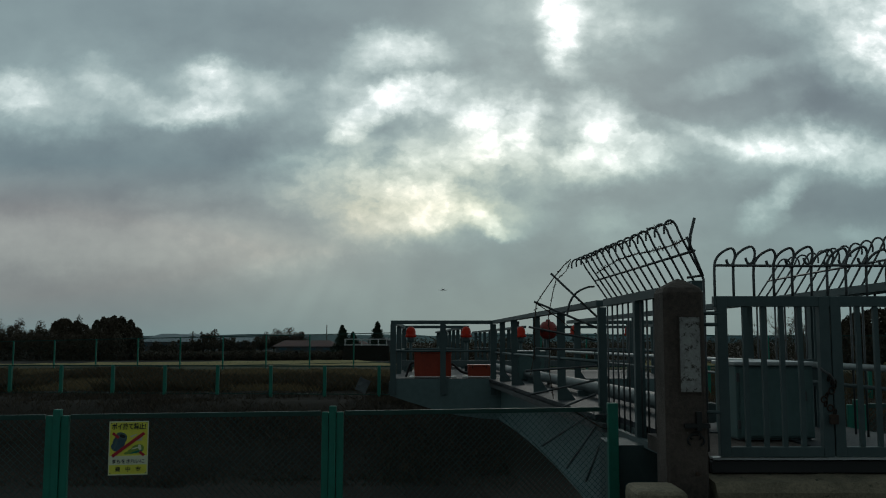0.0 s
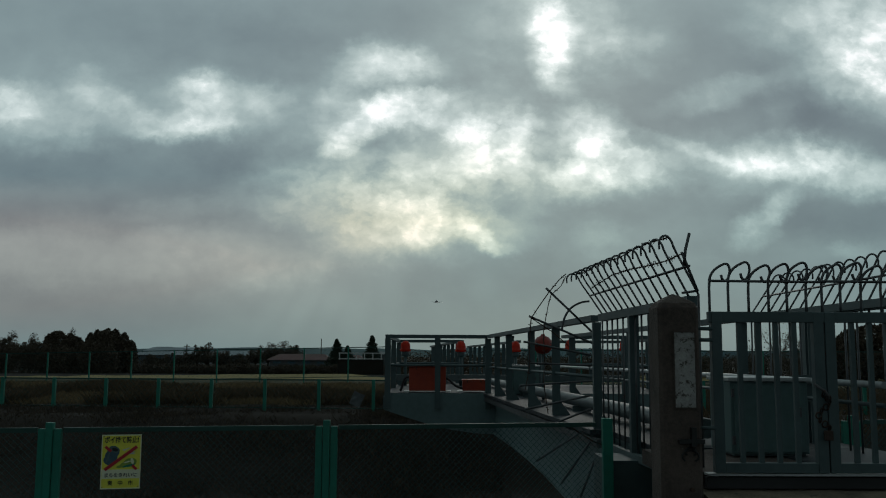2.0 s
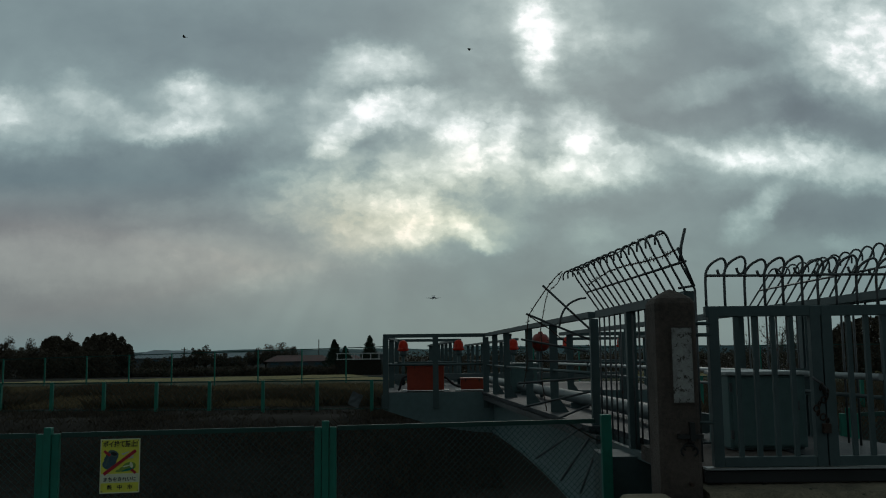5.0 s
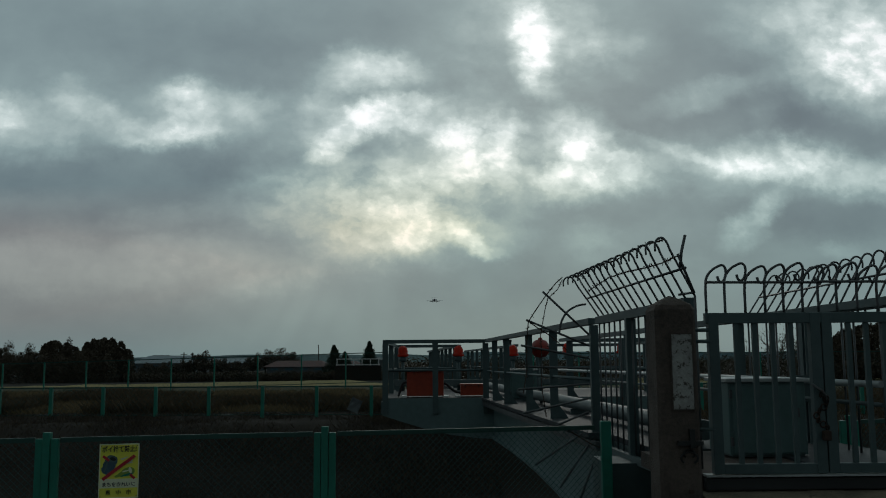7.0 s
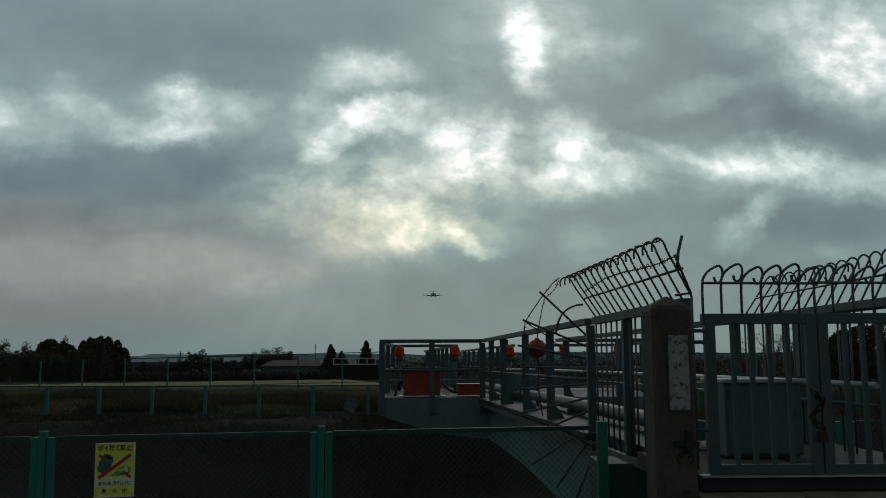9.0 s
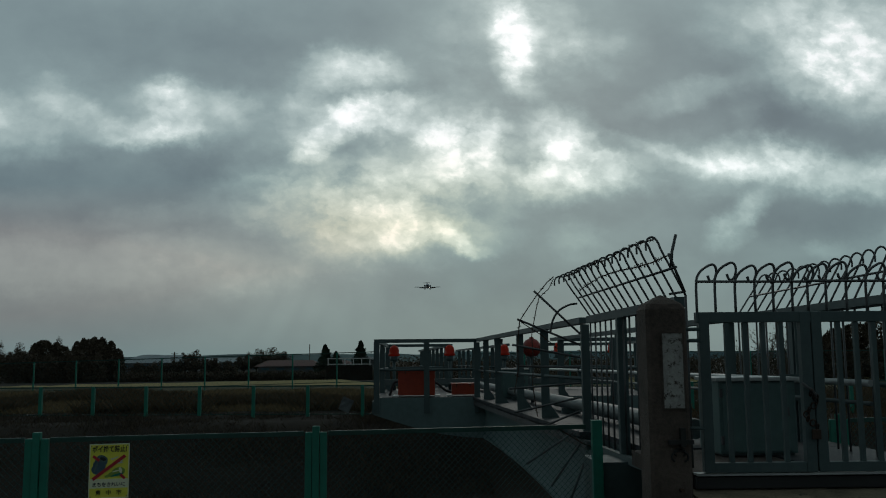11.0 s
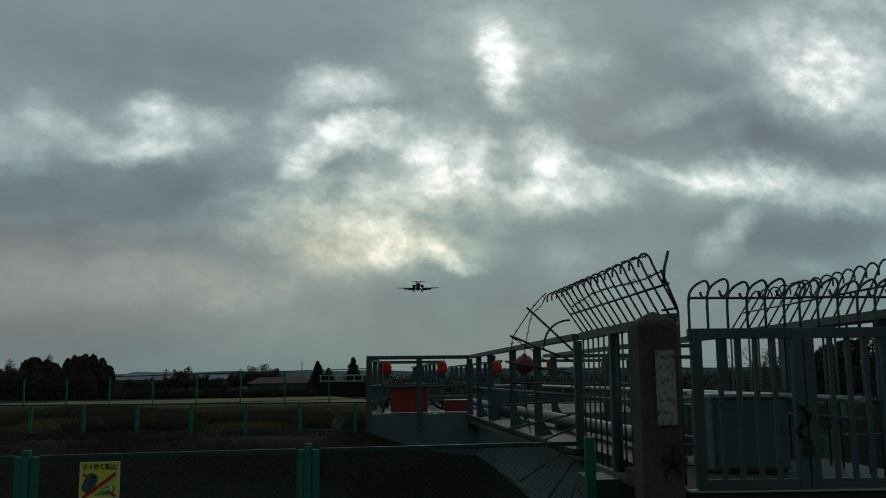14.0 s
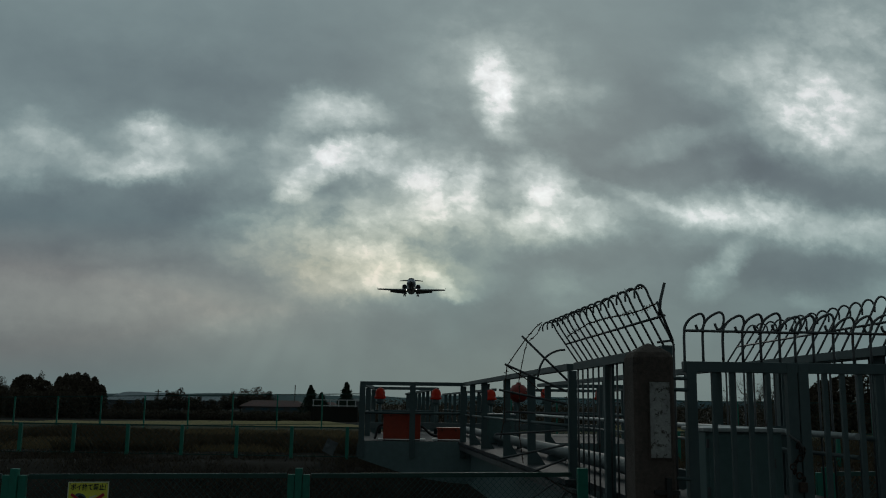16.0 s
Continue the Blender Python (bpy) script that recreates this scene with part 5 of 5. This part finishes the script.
shed("low house with a red tile roof and pale wall", -14.6, 145, 5, 5, 1.1, 0.7, RED_ROOF, 2)
shed("pale flat building on the skyline", -103, 340, 7, 6, 4.2, 0.6, WALL, 2)
shed("small pale building behind the conifers", -10.4, 150, 3.4, 3, 1.9, 0.5, WALL, 1)


def barrier():
    b = thing("overpass", "low dark overpass with a white railing by the hedge", "bridge")
    boxes("slab", GROUND, b, (-11.4, -6.2, 104, 104.6, -0.5, 1.2))
    for i in range(6):
        x = -11.2 + i * 0.95
        boxes("post", WHITE, b, (x - 0.05, x + 0.05, 103.95, 104.05, 1.2, 1.98))
    for z in (1.3, 1.95):
        boxes("rail", WHITE, b, (-11.3, -6.3, 103.9, 103.94, z - 0.05, z + 0.05))


barrier()


def utility_pole(label, x, y, top, arms):
    p = thing("utility_pole", label, "pole")
    rods("shaft", BARK, p, 0.09, [(x, y, -0.6), (x, y, top)], sides=8)
    for z in arms:
        boxes("crossarm", BARK, p, (x - 0.55, x + 0.55, y - 0.05, y + 0.05, z - 0.05, z + 0.05))


utility_pole("distant wooden utility pole with two crossarms", -41.3, 150, 3.4, (3.1, 2.5))
utility_pole("thin distant mast above the roofs", -25.6, 200, 5.4, ())


def signal_posts():
    for x in (2.26, 2.42):
        t = thing("signal_post", "short black signal post on the footbridge", "post", "signal posts")
        rods("shaft", BLACK, t, 0.055, [(x, 29.5, DECK_Z), (x, 29.5, 2.2)], sides=10)
        boxes("cap", BLACK, t, (x - 0.06, x + 0.06, 29.44, 29.56, 2.2, 2.28), round_by=0.01)


signal_posts()


def hills():
    bm = bmesh.new()
    n = 160
    lo, hi = [], []
    for i in range(n + 1):
        a = radians(-50 + 100 * i / n)
        r = 2600
        h = 24 + 9 * noise.noise((i * 0.05, 2, 0)) + 5 * noise.noise((i * 0.22, 5, 0)) + 2.0 * noise.noise((i * 0.9, 8, 0))
        lo.append(bm.verts.new((r * math.sin(a), r * math.cos(a), -5)))
        hi.append(bm.verts.new((r * 1.03 * math.sin(a), r * 1.03 * math.cos(a), h)))
    for i in range(n):
        bm.faces.new((lo[i], lo[i + 1], hi[i + 1], hi[i])).smooth = True
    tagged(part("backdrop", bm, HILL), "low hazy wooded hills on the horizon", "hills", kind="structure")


hills()


# ---- landing airliner ----
def airliner():
    j = thing("airliner", "twin-engined T-tailed airliner with its wheels down", "aircraft")
    # nose towards -y, wings along x, origin at the middle of the fuselage
    bm = bmesh.new()
    prof = [(-13.2, 0.05, -0.25), (-12.7, 0.5, -0.2), (-11.8, 0.95, -0.08), (-10.4, 1.28, 0.0), (-8.5, 1.35, 0), (6.0, 1.35, 0), (9.0, 1.1, 0.2), (11.5, 0.65, 0.5), (13.2, 0.2, 0.75)]
    rings = [[bm.verts.new((r * math.cos(k * math.tau / 20), y, z + r * math.sin(k * math.tau / 20))) for k in range(20)] for y, r, z in prof]
    for a, b in zip(rings, rings[1:]):
        for k in range(20):
            bm.faces.new((a[k], a[(k + 1) % 20], b[(k + 1) % 20], b[k])).smooth = True
    bm.faces.new(rings[0])
    bm.faces.new(rings[-1][::-1])
    part("fuselage", bm, JET, j)
    boxes("windscreen", BLACK, j, (-0.75, 0.75, -11.95, -11.0, 0.55, 0.95), round_by=0.12)

    def slab(name, pts, thick, mat, axis):
        b = bmesh.new()
        top = [b.verts.new(Vector(p) + Vector(axis) * thick / 2) for p in pts]
        low = [b.verts.new(Vector(p) - Vector(axis) * thick / 2) for p in pts]
        b.faces.new(top)
        b.faces.new(low[::-1])
        for i in range(len(pts)):
            b.faces.new((top[i], low[i], low[(i + 1) % len(pts)], top[(i + 1) % len(pts)]))
        bevel(b, thick * 0.3, 2)
        return part(name, b, mat, j)

    for s in (-1, 1):
        slab("wing", [(s * 0.9, -3.6, -1.0), (s * 3.2, -1.9, -0.92), (s * 10.2, 1.9, -0.3), (s * 10.6, 3.2, -0.25), (s * 3.4, 1.9, -0.9), (s * 0.9, 2.2, -1.05)], 0.3, JET_WING, (0, 0, 1))
        slab("flap", [(s * 1.4, 1.9, -1.15), (s * 6.6, 2.3, -0.72), (s * 6.6, 3.3, -1.05), (s * 1.4, 3.2, -1.6)], 0.14, JET_WING, (0, 0, 1))
        slab("winglet", [(s * 10.55, 2.0, -0.3), (s * 10.75, 3.2, 0.45), (s * 10.7, 3.5, 0.45), (s * 10.6, 3.2, -0.3)], 0.08, JET_WING, (1, 0, 0))
        b = bmesh.new()
        prof = [(4.8, 0.62), (5.1, 0.78), (6.2, 0.82), (7.6, 0.72), (8.8, 0.5)]
        rr = [[b.verts.new((s * 2.15 + r * math.cos(k * math.tau / 16), y, 1.0 + r * math.sin(k * math.tau / 16))) for k in range(16)] for y, r in prof]
        for p, q in zip(rr, rr[1:]):
            for k in range(16):
                b.faces.new((p[k], p[(k + 1) % 16], q[(k + 1) % 16], q[k])).smooth = True
        b.faces.new(rr[-1][::-1])
        eng = part("engine", b, JET, j)
        b = bmesh.new()
        fr = [b.verts.new((s * 2.15 + 0.66 * math.cos(k * math.tau / 16), 5.15, 1.0 + 0.66 * math.sin(k * math.tau / 16))) for k in range(16)]
        hub = b.verts.new((s * 2.15, 4.9, 1.0))
        for k in range(16):
            b.faces.new((fr[k], fr[(k + 1) % 16], hub))
        part("fan", b, BLACK, eng)
        boxes("pylon", JET, j, (min(s * 1.1, s * 1.6), max(s * 1.1, s * 1.6), 5.4, 7.8, 0.75, 1.05))
        slab("tailplane", [(s * 0.05, 11.4, 4.3), (s * 3.7, 13.0, 4.2), (s * 3.7, 13.9, 4.2), (s * 0.05, 13.6, 4.3)], 0.16, JET_WING, (0, 0, 1))
        leg = rods("gear_leg", ROD, j, 0.11, [(s * 2.1, 0.6, -1.0), (s * 2.05, 0.5, -2.45)], sides=8)
        for o in (-0.24, 0.24):
            b = bmesh.new()
            tube(b, [(s * 2.05 + o - 0.13, 0.5, -2.45), (s * 2.05 + o + 0.13, 0.5, -2.45)], 0.38, 14)
            part("wheel", b, BLACK, leg)
        b = bmesh.new()
        bmesh.ops.create_icosphere(b, subdivisions=2, radius=0.1)
        for v in b.verts:
            v.co += Vector((s * 1.55, -3.4, -1.2))
        part("landing_light", b, LAMP_LIGHT, j, "lit landing light")
    slab("tail_fin", [(0, 8.6, 0.9), (0, 11.3, 4.35), (0, 13.6, 4.35), (0, 12.8, 0.7)], 0.24, JET, (1, 0, 0))
    nose = rods("nose_leg", ROD, j, 0.08, [(0, -10.2, -1.1), (0, -10.3, -2.3)], sides=8)
    for o in (-0.16, 0.16):
        b = bmesh.new()
        tube(b, [(o - 0.08, -10.3, -2.3), (o + 0.08, -10.3, -2.3)], 0.24, 12)
        part("wheel", b, BLACK, nose)
    return j


jet = airliner()


# ---- two small birds crossing the sky ----
def bird(label):
    t = thing("bird", label, "bird", "small birds passing overhead")
    # beak towards -x, wings along y
    bm = bmesh.new()
    prof = [(-0.062, 0.002, 0.006), (-0.052, 0.011, 0.006), (-0.04, 0.014, 0.005), (-0.018, 0.021, 0.0), (0.008, 0.021, -0.002), (0.032, 0.011, 0.001), (0.045, 0.005, 0.003)]
    rings = [[bm.verts.new((x, r * math.cos(k * math.tau / 10), z + r * math.sin(k * math.tau / 10))) for k in range(10)] for x, r, z in prof]
    for a, b in zip(rings, rings[1:]):
        for k in range(10):
            bm.faces.new((a[k], b[k], b[(k + 1) % 10], a[(k + 1) % 10])).smooth = True
    bm.faces.new(rings[0])
    bm.faces.new(rings[-1][::-1])
    part("body", bm, BLACK, t)

    def blade(name, pts, thick):
        b = bmesh.new()
        top = [b.verts.new((x, y, thick / 2)) for x, y in pts]
        low = [b.verts.new((x, y, -thick / 2)) for x, y in pts]
        b.faces.new(top)
        b.faces.new(low[::-1])
        for i in range(len(pts)):
            b.faces.new((top[i], low[i], low[(i + 1) % len(pts)], top[(i + 1) % len(pts)]))
        return part(name, b, BLACK, t)

    tail = blade("tail", [(0.0, -0.005), (0.042, -0.016), (0.038, 0.0), (0.042, 0.016), (0.0, 0.005)], 0.003)
    tail.matrix_basis = pose(0.042, 0, 0.003)
    wings = []
    for s in (-1, 1):
        w = blade("wing", [(-0.028, 0.0), (-0.034, s * 0.035), (-0.02, s * 0.075), (0.012, s * 0.105), (0.014, s * 0.07), (0.02, s * 0.03), (0.022, 0.0)], 0.004)
        w.matrix_basis = pose(0, s * 0.014, 0.008)
        wings.append((s, w))
    return t, wings


BIRDS = [bird("small dark bird in flapping flight"), bird("small dark bird trailing another in flight")]



def motions():
    drift = 0.0075 * 420.0
    walk(clouds, [(t, pose(-drift * t, 0, EYE)) for t in (0.0, 4.0, 8.0, 12.0, 16.0)])
    # time, distance, bearing, height over distance
    flight = [(0.0, 1960, 0.0, 0.0579), (1.5, 1770, -0.0013, 0.0598), (3.5, 1520, -0.0019, 0.0619), (5.0, 1350, -0.0013, 0.0639),
              (7.0, 1135, -0.0003, 0.0672), (9.0, 925, 0.0018, 0.0733), (10.3, 800, 0.0018, 0.0787), (11.5, 685, 0.0015, 0.0845),
              (12.5, 594, 0.0008, 0.0897), (13.5, 500, -0.0002, 0.0962), (14.5, 405, -0.0014, 0.1045), (15.2, 344, -0.0025, 0.1135),
              (16.0, 279, -0.0038, 0.128)]
    walk(jet, [(t, pose(b * d, d, EYE + h * d, -1.5, 0, 0)) for t, d, b, h in flight])

    # the birds cross from the right at about 15 metres a second
    ways = [[(0.0, 54.9, 12.5), (3.5, 12.8, 10.4), (3.7, 10.48, 9.85), (3.8, 9.28, 9.52), (3.9, 8.02, 9.26), (4.0, 6.76, 9.22), (4.1, 5.49, 9.21), (4.2, 4.23, 9.15), (4.6, -0.8, 9.1), (16.0, -143.0, 14.0)],
            [(0.0, 51.7, 9.5), (3.9, 12.0, 7.95), (4.1, 9.96, 8.19), (4.2, 8.94, 8.33), (4.6, 4.9, 8.6), (16.0, -111.0, 13.0)]]
    beats = [(0.0, 40), (3.7, 48), (3.8, 62), (3.85, 0), (3.9, -62), (3.95, 0), (4.0, 40), (4.1, 4), (4.2, 4)]
    beats += [(4.3 + 0.1 * i, (50, -10, -50, 10)[i % 4]) for i in range(20)] + [(16.0, 10)]
    for (t_bird, wings), way, late in zip(BIRDS, ways, (0.0, 0.03)):
        walk(t_bird, [(t, pose(1.2 * x, 24.72, EYE + 1.2 * (z - EYE), 0, 4, 0)) for t, x, z in way])
        for s, w in wings:
            walk(w, [(t + (late if 0 < t < 16 else 0), pose(0, s * 0.014, 0.008, s * a, 0, 0)) for t, a in beats])


motions()
